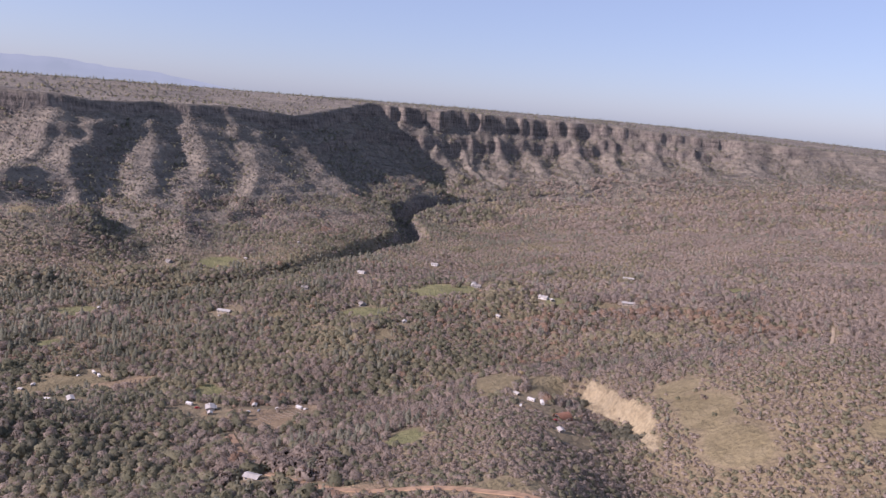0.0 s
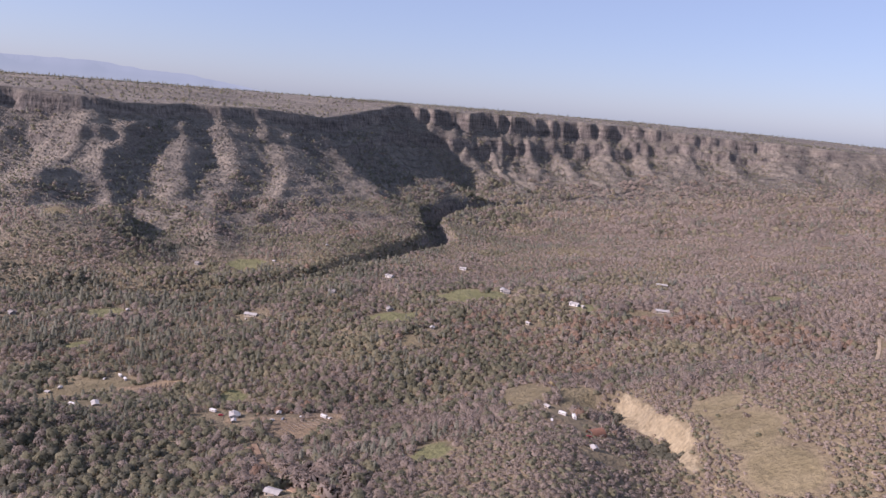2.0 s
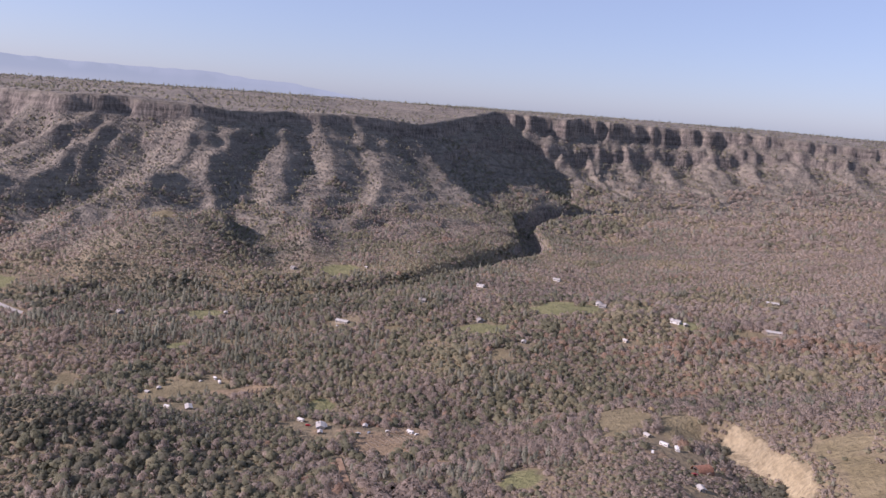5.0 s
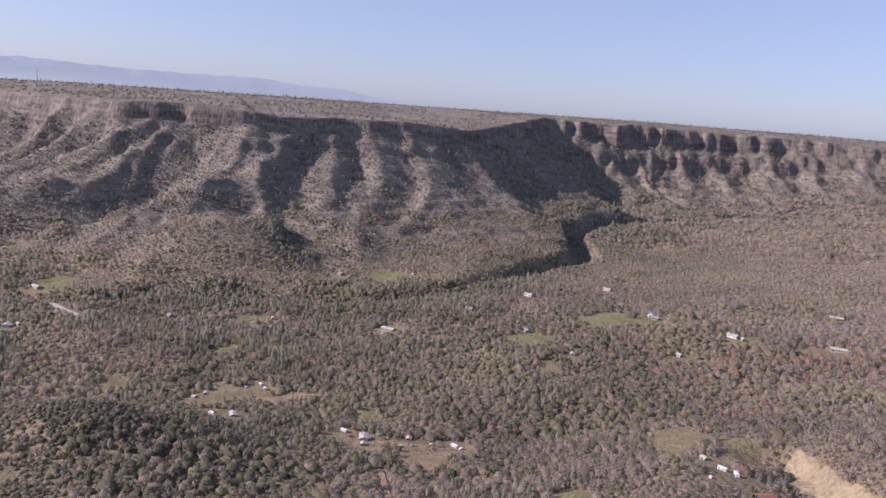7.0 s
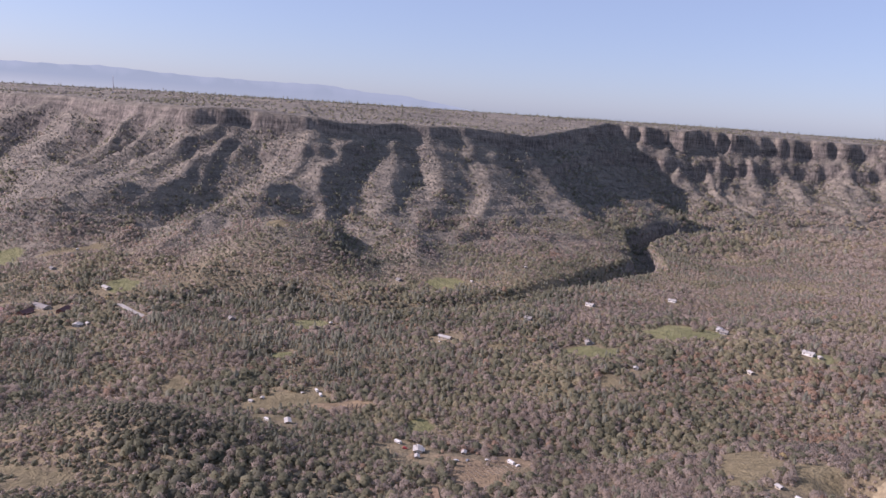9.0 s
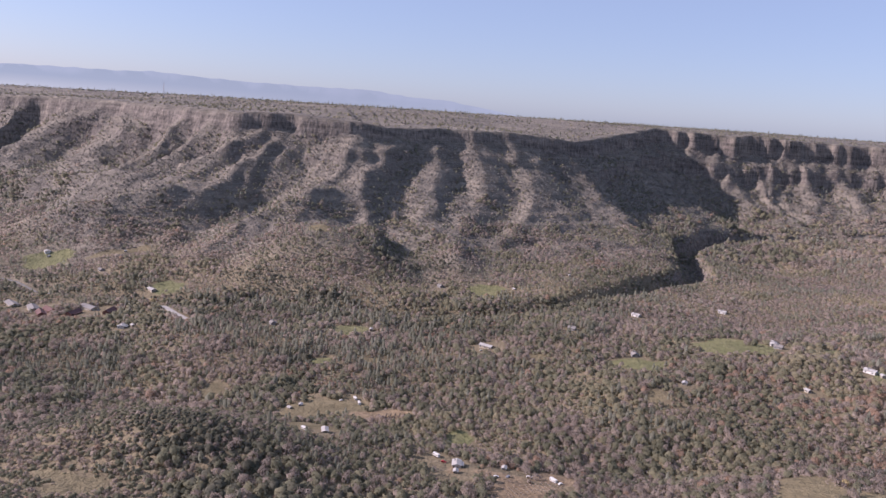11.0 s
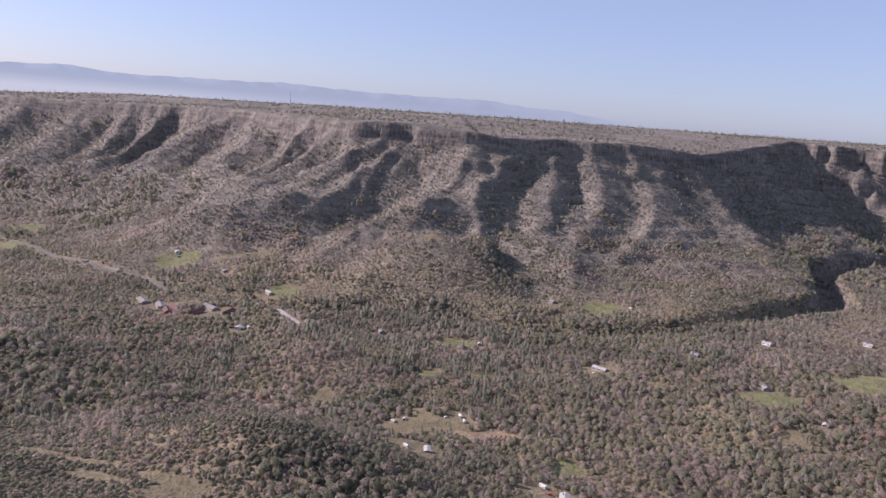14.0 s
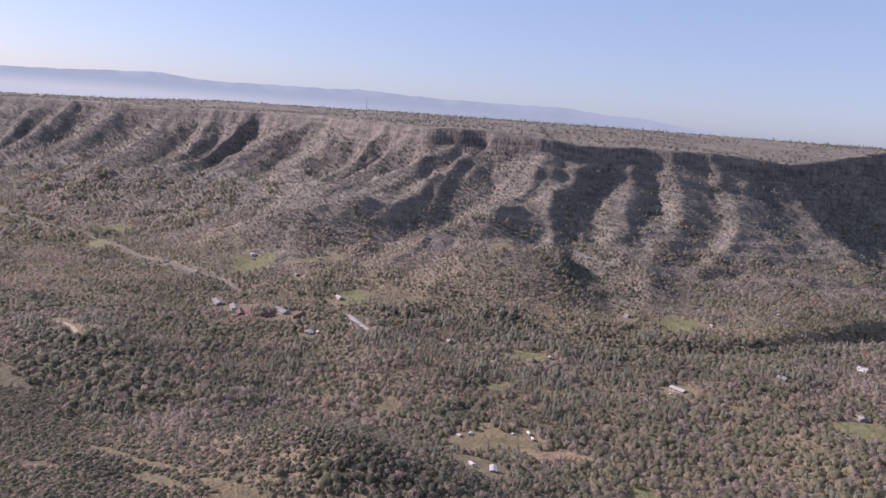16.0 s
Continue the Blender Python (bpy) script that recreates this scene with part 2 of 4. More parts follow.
# ---- end of the lie of the land ----
# clearings: x, y, half width, half depth, turn
MEADOWS = [
    (-3, 850, 41, 43, 0), (33, 844, 17, 34, -2), (-81, 754, 35, 23, 6), (376, 871, 27, 35, -23), (98, 866, 14, 21, -6), (133, 793, 13, 29, -10),
    (-177, 530, 13, 21, 18), (-81, 357, 10, 14, 13), (-11, 359, 16, 21, 2), (-414, 772, 22, 27, 28), (-1035, 866, 57, 46, 53), (-750, 828, 29, 52, 45),
    (-340, 1045, 34, 52, 18), (-418, 766, 33, 25, 30), (-386, 662, 17, 13, 32), (-1579, 890, 70, 45, 63), (-1437, 785, 29, 39, 64),
]
DRY_GRASS = [
    (-393, 247, 10, 8, 60), (-415, 290, 22, 5, 10), (-370, 298, 26, 5, 15), (-345, 288, 24, 7, 15), (-428, 551, 11, 19, 42), (-333, 685, 20, 14, 27), (-174, 737, 17, 17, 13), (43, 472, 23, 66, -5), (79, 465, 18, 34, -10), (150, 402, 18, 22, -20), (146, 358, 15, 32, 0), (150, 312, 17, 24, 0), (-306, 545, 50, 46, 30), (-265, 468, 34, 16, 20), (32, 243, 16, 10, -7), (-942, 921, 65, 22, 48),
    (-322, 305, 20, 8, 10), (-298, 300, 18, 11, 40), (-775, 425, 30, 18, 66), (201, 295, 9, 17, -34), (-643, 1064, 28, 32, 32), (552, 1415, 16, 22, -19), (859, 2234, 30, 20, -20), (810, 1886, 34, 30, -22), (902, 1951, 30, 40, -25), (870, 1717, 26, 40, -27), (654, 1345, 20, 26, -25), (684, 1606, 16, 24, -23),
    (-52, 658, 14, 14, 5), (189, 765, 23, 20, -14),
]
BARE_SOIL = [
    (-256, 552, 34, 24, 30), (-122, 452, 28, 16, 10), (-95, 470, 20, 16, -20), (-104, 436, 28, 22, 13), (-98, 418, 22, 12, 10), (-106, 358, 7, 14, 15), (-90, 335, 8, 10, 0),
    (-62, 399, 8, 10, 0), (-27, 267, 14, 14, 6), (31, 227, 12, 7, -8), (85, 377, 8, 9, -13), (56, 394, 8, 14, -8), (-150, 447, 9, 18, 19),
]
# buildings: x, y, turn, kind
FARM_HOMES = [
    (-151, 455, 20, 0), (-147, 443, 20, 4), (-168, 462, 70, 5), (-249, 457, 35, 7), (-261, 450, 80, 5), (-297, 584, 50, 5),
    (-288, 575, 40, 5), (-334, 538, 80, 4), (-329, 547, 20, 4), (-79, 299, 75, 7), (-124, 469, 10, 4), (-91, 463, 60, 5),
    (64, 422, 60, 5), (57, 441, 40, 4), (69, 342, 15, 4), (70, 415, 5, 5),
]
HAMLET_HOMES = [
    (-11, 1107, 75, 0), (32, 987, 30, 0), (38, 931, 80, 4), (43, 868, 10, 0), (47, 853, 70, 1), (-87, 783, 20, 1),
    (122, 800, 60, 0), (131, 792, 10, 4), (261, 962, 80, 2), (214, 775, 85, 2), (-238, 759, 80, 2), (-33, 699, 0, 4),
    (65, 721, 40, 4), (-112, 976, 70, 0), (-165, 841, 80, 1), (-393, 787, 30, 4), (-302, 1063, 60, 4), (-409, 1032, 60, 1),
    (-246, 1180, 20, 4),
]
VILLAGE_HOMES = [
    (-869, 678, 70, 6), (-820, 671, 60, 6), (-788, 670, 75, 3), (-748, 672, 10, 3), (-751, 697, 80, 6), (-712, 694, 20, 3),
    (-753, 803, 70, 2), (-933, 925, 40, 4), (-1060, 880, 60, 0), (-900, 847, 75, 1), (-1178, 782, 20, 0), (-1075, 777, 70, 1),
    (-505, 746, 50, 1), (-643, 650, 20, 0), (-635, 657, 70, 4), (-781, 652, 60, 3), (-1044, 870, 10, 4),
]


# ---- materials ----
def material(name, rough=0.9):
    m = bpy.data.materials.new(name)
    m.use_nodes = True
    b = m.node_tree.nodes["Principled BSDF"]
    b.inputs["Roughness"].default_value = rough
    b.inputs["Specular IOR Level"].default_value = 0.2
    return m, m.node_tree.nodes, m.node_tree.links, b


def noise_node(n, l, size, detail=4, stretch=(1, 1, 1), rough=0.6):
    """Noise in metres: features of the given size."""
    tc, mp, no = n.new("ShaderNodeTexCoord"), n.new("ShaderNodeMapping"), n.new("ShaderNodeTexNoise")
    mp.inputs["Scale"].default_value = stretch
    no.inputs["Scale"].default_value, no.inputs["Detail"].default_value = 1 / size, detail
    no.inputs["Roughness"].default_value = rough
    l.new(tc.outputs["Object"], mp.inputs["Vector"])
    l.new(mp.outputs["Vector"], no.inputs["Vector"])
    return no.outputs["Fac"]


def ramp(n, l, fac, *stops):
    r = n.new("ShaderNodeValToRGB")
    el = r.color_ramp.elements
    while len(el) < len(stops):
        el.new(0.5)
    for e, (p, c) in zip(el, stops):
        e.position, e.color = p, (*c, 1) if len(c) == 3 else c
    l.new(fac, r.inputs["Fac"])
    return r.outputs["Color"]


def mix(n, l, fac, a, b, mode="MIX"):
    m = n.new("ShaderNodeMix")
    m.data_type, m.blend_type = "RGBA", mode
    for k, v in ((0, fac), (6, a), (7, b)):
        if isinstance(v, (int, float)):
            m.inputs[k].default_value = v
        elif isinstance(v, tuple):
            m.inputs[k].default_value = (*v, 1)
        else:
            l.new(v, m.inputs[k])
    return m.outputs[2]


def math_node(n, l, op, a, b=0.0, clamp=False):
    m = n.new("ShaderNodeMath")
    m.operation, m.use_clamp = op, clamp
    for k, v in enumerate((a, b)):
        if isinstance(v, (int, float)):
            m.inputs[k].default_value = v
        else:
            l.new(v, m.inputs[k])
    return m.outputs[0]


def bump(n, l, b, fac, strength, distance):
    bm_ = n.new("ShaderNodeBump")
    bm_.inputs["Strength"].default_value, bm_.inputs["Distance"].default_value = strength, distance
    l.new(fac, bm_.inputs["Height"])
    l.new(bm_.outputs[0], b.inputs["Normal"])


def ground_material():
    m, n, l, b = material("earth_and_rock")
    cover = n.new("ShaderNodeAttribute")
    cover.attribute_name = "cover"
    sep = n.new("ShaderNodeSeparateColor")
    l.new(cover.outputs["Color"], sep.inputs[0])
    big, mid, fine = noise_node(n, l, 90, 5), noise_node(n, l, 14, 5), noise_node(n, l, 2.2, 4)
    litter = ramp(n, l, mid, (0.3, (0.15, 0.125, 0.08)), (0.55, (0.20, 0.165, 0.105)), (0.75, (0.25, 0.207, 0.135)))
    # slope ground: base colour greyed to imitate haze over the distance
    scrub = ramp(n, l, mid, (0.3, (0.13, 0.118, 0.098)), (0.5, (0.18, 0.162, 0.135)), (0.72, (0.24, 0.213, 0.178)))
    strata = noise_node(n, l, 16, 5, (0.12, 0.12, 3.2), 0.7)
    scrub = mix(n, l, 1.0, scrub, ramp(n, l, strata, (0.36, (0.76, 0.76, 0.78)), (0.5, (1.0, 1.0, 1.0)), (0.64, (1.25, 1.23, 1.2))), "MULTIPLY")
    litter = mix(n, l, ramp(n, l, cover.outputs["Alpha"], (0, (0, 0, 0)), (1, (1, 1, 1))), litter, scrub)
    grass = ramp(n, l, mid, (0.3, (0.125, 0.13, 0.058)), (0.55, (0.172, 0.17, 0.082)), (0.8, (0.22, 0.20, 0.112)))
    dry = ramp(n, l, mid, (0.28, (0.135, 0.115, 0.066)), (0.5, (0.178, 0.15, 0.088)), (0.75, (0.225, 0.19, 0.117)))
    soil = ramp(n, l, mid, (0.3, (0.18, 0.133, 0.082)), (0.55, (0.25, 0.189, 0.12)), (0.8, (0.32, 0.25, 0.165)))
    bank = ramp(n, l, noise_node(n, l, 7, 6, (0.5, 0.5, 1.6)), (0.3, (0.215, 0.175, 0.11)), (0.5, (0.285, 0.237, 0.152)), (0.75, (0.35, 0.297, 0.198)))

    def edge(value):
        jag = math_node(n, l, "MULTIPLY", math_node(n, l, "SUBTRACT", mid, 0.5), 0.9)
        v = math_node(n, l, "MULTIPLY", math_node(n, l, "SUBTRACT", math_node(n, l, "ADD", value, jag), 0.35), 4.0, True)
        return v

    c = mix(n, l, edge(sep.outputs[0]), litter, grass)
    c = mix(n, l, edge(sep.outputs[1]), c, dry)
    soil_edge = edge(sep.outputs[2])
    c = mix(n, l, soil_edge, c, soil)
    # bare rock where the ground is steep
    geo, xyz = n.new("ShaderNodeNewGeometry"), n.new("ShaderNodeSeparateXYZ")
    l.new(geo.outputs["Normal"], xyz.inputs[0])
    band = noise_node(n, l, 26, 6, (0.35, 0.35, 3.0))
    upright = noise_node(n, l, 9, 5, (1.6, 1.6, 0.25))
    rock = mix(n, l, 0.5, ramp(n, l, band, (0.36, (0.055, 0.049, 0.046)), (0.5, (0.165, 0.145, 0.128)), (0.64, (0.28, 0.243, 0.208))),
               ramp(n, l, upright, (0.36, (0.05, 0.045, 0.043)), (0.5, (0.165, 0.145, 0.128)), (0.64, (0.29, 0.253, 0.217))))
    jag = math_node(n, l, "MULTIPLY", math_node(n, l, "SUBTRACT", mid, 0.5), 0.5)
    steep = math_node(n, l, "MULTIPLY", math_node(n, l, "SUBTRACT", math_node(n, l, "ADD", 0.70, jag), xyz.outputs[2]), 6.0, True)
    c = mix(n, l, steep, c, rock)
    cut = n.new("ShaderNodeAttribute")
    cut.attribute_name = "cut"
    c = mix(n, l, edge(cut.outputs["Fac"]), c, bank)
    c = mix(n, l, 0.5, c, mix(n, l, 1.0, c, ramp(n, l, big, (0.3, (0.7, 0.68, 0.68)), (0.7, (1.25, 1.2, 1.1))), "MULTIPLY"))
    c = mix(n, l, 0.5, c, mix(n, l, 1.0, c, ramp(n, l, fine, (0.3, (0.55, 0.55, 0.55)), (0.7, (1.35, 1.35, 1.3))), "MULTIPLY"))
    l.new(c, b.inputs["Base Color"])
    bump(n, l, b, math_node(n, l, "ADD", math_node(n, l, "MULTIPLY", mid, 2.5), math_node(n, l, "ADD", fine, math_node(n, l, "MULTIPLY", upright, 2.0))), 0.9, 1.2)
    return m


def leaf_material(name, dense, *stops):
    """Foliage: the tint of each tree, a spread from leaf to leaf, fine mottling, and gaps between the leaves. dense: how much of it is leaf."""
    m, n, l, b = material(name, 0.75)
    a, geo = n.new("ShaderNodeAttribute"), n.new("ShaderNodeNewGeometry")
    a.attribute_name = "tint"
    c = ramp(n, l, a.outputs["Fac"], *stops)
    spread = ramp(n, l, geo.outputs["Random Per Island"], (0, (0.94, 0.94, 0.94)), (1, (1.06, 1.06, 1.06)))
    c = mix(n, l, 1.0, c, spread, "MULTIPLY")
    spots = noise_node(n, l, 0.9, 3)
    c = mix(n, l, 1.0, c, ramp(n, l, spots, (0.3, (0.88, 0.88, 0.88)), (0.7, (1.12, 1.12, 1.12))), "MULTIPLY")
    l.new(c, b.inputs["Base Color"])
    thin, both = n.new("ShaderNodeBsdfTranslucent"), n.new("ShaderNodeMixShader")
    both.inputs[0].default_value = 0.5
    l.new(c, thin.inputs[0])
    l.new(b.outputs[0], both.inputs[1])
    l.new(thin.outputs[0], both.inputs[2])
    gaps, air, leafy = noise_node(n, l, 0.75, 2, (1, 1, 0.6), 0.7), n.new("ShaderNodeBsdfTransparent"), n.new("ShaderNodeMixShader")
    l.new(math_node(n, l, "GREATER_THAN", gaps, 0.5 - 0.26 * (dense - 0.5)), leafy.inputs[0])
    l.new(air.outputs[0], leafy.inputs[1])
    l.new(both.outputs[0], leafy.inputs[2])
    l.new(leafy.outputs[0], n["Material Output"].inputs["Surface"])
    return m


def paint(name, colour, rough=0.7, dirt=0.35, size=1.5, metal=0.0):
    """A weathered plain surface."""
    m, n, l, b = material(name, rough)
    grime = noise_node(n, l, size, 5)
    low = tuple(v * (1 - dirt) for v in colour)
    c = ramp(n, l, grime, (0.3, low), (0.6, colour), (0.85, tuple(min(1, v * 1.1) for v in colour)))
    l.new(c, b.inputs["Base Color"])
    b.inputs["Metallic"].default_value = metal
    bump(n, l, b, noise_node(n, l, size * 0.2, 3), 0.3, 0.03)
    return m


EARTH = ground_material()
BARE = leaf_material("bare_twigs", 0.50, (0, (0.285, 0.235, 0.195)), (0.35, (0.335, 0.276, 0.228)), (0.7, (0.375, 0.31, 0.256)), (1, (0.43, 0.355, 0.29)))
GREEN = leaf_material("oak_leaves", 0.72, (0, (0.175, 0.175, 0.115)), (0.5, (0.245, 0.234, 0.15)), (1, (0.36, 0.315, 0.20)))
PINE = leaf_material("pine_needles", 0.62, (0, (0.205, 0.208, 0.152)), (0.5, (0.265, 0.263, 0.197)), (1, (0.33, 0.32, 0.248)))
RUST = leaf_material("autumn_leaves", 0.60, (0, (0.335, 0.238, 0.172)), (0.6, (0.375, 0.262, 0.185)), (1, (0.42, 0.305, 0.212)))
# scrub of the far slopes, some of the distance haze mixed into its colour
SCRUB = leaf_material("scrub", 0.75, (0, (0.19, 0.185, 0.15)), (0.4, (0.265, 0.246, 0.21)), (0.75, (0.31, 0.283, 0.245)), (1, (0.35, 0.315, 0.275)))
DARK = leaf_material("dark_evergreen_leaves", 0.85, (0, (0.14, 0.137, 0.098)), (0.5, (0.17, 0.165, 0.118)), (1, (0.21, 0.20, 0.142)))
BARK = paint("bark", (0.13, 0.10, 0.075), 0.9, 0.5, 0.6)
YELLOW = leaf_material("yellow_leaves", 0.70, (0, (0.46, 0.37, 0.2)), (1, (0.55, 0.46, 0.27)))
WHITE = paint("white_paint", (0.66, 0.64, 0.60))
CREAM = paint("cream_boards", (0.42, 0.37, 0.29))
GREYWALL = paint("grey_boards", (0.26, 0.25, 0.24))
REDWALL = paint("red_brown_boards", (0.20, 0.10, 0.08))
TIN = paint("galvanised_roof", (0.43, 0.405, 0.37), 0.6, 0.25, 3.0)
GREYROOF = paint("grey_shingles", (0.26, 0.24, 0.22), 0.85)
REDROOF = paint("dull_red_roof", (0.17, 0.095, 0.085), 0.8)
RUSTROOF = paint("rusty_roof", (0.27, 0.14, 0.09), 0.7, 0.5)
GLASS = paint("dark_window_glass", (0.03, 0.035, 0.045), 0.08, 0.1)
RUBBER = paint("tyre_rubber", (0.02, 0.02, 0.02), 0.8)
ASPHALT = paint("old_asphalt", (0.19, 0.18, 0.165), 0.9, 0.3, 6)
DIRT = paint("brown_dirt", (0.30, 0.205, 0.13), 0.95, 0.4, 5)
TANDIRT = paint("tan_dirt", (0.40, 0.32, 0.22), 0.95, 0.4, 5)
CONCRETE = paint("worn_concrete", (0.36, 0.335, 0.30), 0.9, 0.25, 4)
STEEL = paint("mast_steel", (0.55, 0.50, 0.48), 0.5, 0.2)
REDCAR = paint("red_car_paint", (0.35, 0.04, 0.04), 0.3)
GREYCAR = paint("grey_car_paint", (0.25, 0.26, 0.28), 0.3)


# ---- the ground ----
def axis_lines(low, high, parts, growth=1.13):
    """Grid lines: the given stretches (start, end, step), and steps that grow outside them."""
    mid = []
    for a, b, s in parts:
        mid += list(np.arange(a, b - 0.01, s))
    mid.append(parts[-1][1])
    right, left = [mid[-1]], [mid[0]]
    s = parts[-1][2]
    while right[-1] < high:
        s *= growth
        right.append(right[-1] + s)
    s = parts[0][2]
    while left[-1] > low:
        s *= growth
        left.append(left[-1] - s)
    return np.array(left[:0:-1] + mid + right[1:])


def quick_mesh(name, co, faces, mat, smooth=False, tint=None, facing=None):
    """A mesh from an array of points and an array of triangles or quads."""
    co, faces = np.asarray(co, np.float32), np.asarray(faces, np.int32)
    me = bpy.data.meshes.new(name)
    me.vertices.add(len(co))
    me.vertices.foreach_set("co", co.ravel())
    me.loops.add(faces.size)
    me.loops.foreach_set("vertex_index", faces.ravel())
    me.polygons.add(len(faces))
    me.polygons.foreach_set("loop_start", np.arange(0, faces.size, faces.shape[1], dtype=np.int32))
    me.polygons.foreach_set("use_smooth", np.full(len(faces), smooth))
    if tint is not None:
        me.attributes.new("tint", "FLOAT", "POINT").data.foreach_set("value", np.asarray(tint, np.float32))
    me.materials.append(mat)
    me.update(calc_edges=True)
    if facing is not None:
        me.normals_split_custom_set_from_vertices(np.asarray(facing, np.float32))
    return me


def clearing(x, y, places):
    """How far inside one of the clearings a point lies: 1 in the middle, 0 at the edge and beyond."""
    wob, best = 0.22 * value_noise(x, y, 14, 31) + 0.2 * value_noise(x, y, 33, 32), np.zeros(x.shape)
    for cx, cy, rx, ry, turn in places:
        c, s = math.cos(radians(turn)), math.sin(radians(turn))
        u, v = ((x - cx) * c + (y - cy) * s) / rx, ((y - cy) * c - (x - cx) * s) / ry
        best = np.maximum(best, np.clip(1.9 * (1.0 + wob - np.hypot(u, v)), 0, 1))
    return best


def brushland(x, y):
    """How far a place belongs to the brushy near hills."""
    hill = step(430, 330, y - 0.3 * x) * step(-60, 30, x)
    return hill + 1.3 * hump(x, y, -335, 385, 68, 38) + step(335, 290, y) * step(-210, -260, x)


# stands of dark evergreens, some in place of shaded hollows: x, y, half width, half depth
DARK_STANDS = [
    (-183, 334, 50, 33), (-271, 359, 53, 31), (-398, 369, 49, 25), (-656, 375, 66, 34), (-408, 653, 48, 16), (-211, 581, 30, 10),
    (-594, 745, 111, 20), (-312, 833, 104, 19), (-500, 1077, 58, 29),
    (-1450, 1105, 160, 20), (-977, 1107, 50, 25), (-940, 495, 120, 40), (-449, 420, 30, 20), (-375, 272, 30, 12), (-600, 895, 120, 25),
    (-440, 1115, 40, 30), (-180, 1030, 60, 14), (428, 1595, 40, 30),
    (-188, 325, 62, 34),
]


def dark_stand(x, y):
    v = np.zeros(x.shape)
    for cx, cy, rx, ry in DARK_STANDS:
        v = np.maximum(v, hump(x, y, cx, cy, rx * 0.7, ry * 0.7))
    return v


def rim_side(x, y):
    d, _ = line_distance(x, y, RIM)
    rx, ry, _ = np.array(RIM).T
    return np.where(y > np.interp(x, rx, ry), -d, d)


xs = axis_lines(-4850, 4850, [(-2900, -2000, 15), (-2000, -1500, 9), (-1500, 60, 7), (60, 170, 3.5), (170, 900, 8), (900, 1700, 14)])
ys = axis_lines(-900, 4850, [(215, 320, 7), (320, 480, 4), (480, 1000, 7), (1000, 2950, 7.5)])
GX, GY = np.meshgrid(xs, ys)
GZ = height(GX, GY)
w_, h_ = len(xs), len(ys)
i_ = (np.arange(h_ - 1)[:, None] * w_ + np.arange(w_ - 1)).ravel()
ground = new("ground", quick_mesh("ground", np.stack([GX, GY, GZ], -1).reshape(-1, 3), np.stack([i_, i_ + 1, i_ + w_ + 1, i_ + w_], -1), EARTH, True))
slope_ = rim_side(GX, GY)
lip_, foot_ = bank_side(GX, GY)
bank_ = step(-3, 0, lip_) * step(4, -1, lip_ - foot_) * (foot_ > 0.1)
ground.data.attributes.new("cut", "FLOAT", "POINT").data.foreach_set("value", bank_.astype(np.float32).ravel())
cover = np.stack([clearing(GX, GY, MEADOWS), np.maximum(clearing(GX, GY, DRY_GRASS), 0.35 * step(20, -60, slope_) * step(0.1, 0.6, value_noise(GX, GY, 130, 33))),
                  clearing(GX, GY, BARE_SOIL), step(-4000, -3900, slope_) * step(620, 330, slope_ + 90 * value_noise(GX, GY, 110, 34))], -1)
ground.data.attributes.new("cover", "FLOAT_COLOR", "POINT").data.foreach_set("color", cover.astype(np.float32).ravel())
tagged(ground, "brown wooded valley floor below a lava-capped tableland", "ground", kind="structure")


def ribbon(name, line, wide, mat, label, category):
    """A road laid on the ground, a little proud of it, with shoulders that go into the earth."""
    pts = []
    for a, b in zip(line, line[1:]):
        k = max(2, int(math.hypot(b[0] - a[0], b[1] - a[1]) / 6))
        pts += [(a[0] + (b[0] - a[0]) * i / k, a[1] + (b[1] - a[1]) * i / k) for i in range(k)]
    pts = np.array(pts + [line[-1]], float)
    for _ in range(8):
        pts[1:-1] = (pts[:-2] + 2 * pts[1:-1] + pts[2:]) / 4
    way = np.gradient(pts, axis=0)
    way /= np.hypot(*way.T)[:, None]
    side = np.stack([-way[:, 1], way[:, 0]], -1)
    z = np.max([height(*(pts + side * o).T) for o in (-wide / 2, 0, wide / 2)], 0) + 0.35
    rows = [np.c_[pts + side * o, z + dz] for o, dz in ((-wide / 2 - 0.6, -1.6), (-wide / 2, 0), (wide / 2, 0), (wide / 2 + 0.6, -1.6))]
    co, k = np.stack(rows, 1).reshape(-1, 3), len(pts)
    quads = [(4 * i + j, 4 * i + j + 1, 4 * i + j + 5, 4 * i + j + 4) for i in range(k - 1) for j in range(3)]
    return tagged(new(name, quick_mesh(name, co, quads, mat)), label, category, kind="structure")


ROAD_MAIN = [
    (-2500, 900), (-1945, 789), (-1756, 791), (-1573, 815), (-1344, 790), (-1185, 780),
    (-1072, 776), (-988, 774), (-870, 735),
]
ROAD_BRIDGE = [
    (-708, 765), (-642, 727), (-600, 709),
]
ROAD_FARM = [
    (-119, 398), (-96, 344), (-75, 307), (-37, 271), (10, 245), (40, 220),
]
ROAD_EAST = [
    (402, 695), (385, 662), (362, 625),
]
TRACK_WEST = [
    (-772, 365), (-774, 397), (-765, 418), (-725, 414), (-683, 400), (-685, 386),
]
ribbon("road", ROAD_MAIN, 3.6, ASPHALT, "pale asphalt road along the valley", "road")
ribbon("road", ROAD_BRIDGE, 6.5, CONCRETE, "pale concrete road over the creek", "road")
ribbon("road", ROAD_FARM, 3, DIRT, "brown dirt track by the farmyard", "dirt road")
ribbon("road", ROAD_EAST, 2.4, TANDIRT, "tan dirt track on the brushy hill", "dirt road")
ribbon("road", TRACK_WEST, 3.5, TANDIRT, "tan dirt track that turns back on itself", "dirt road")

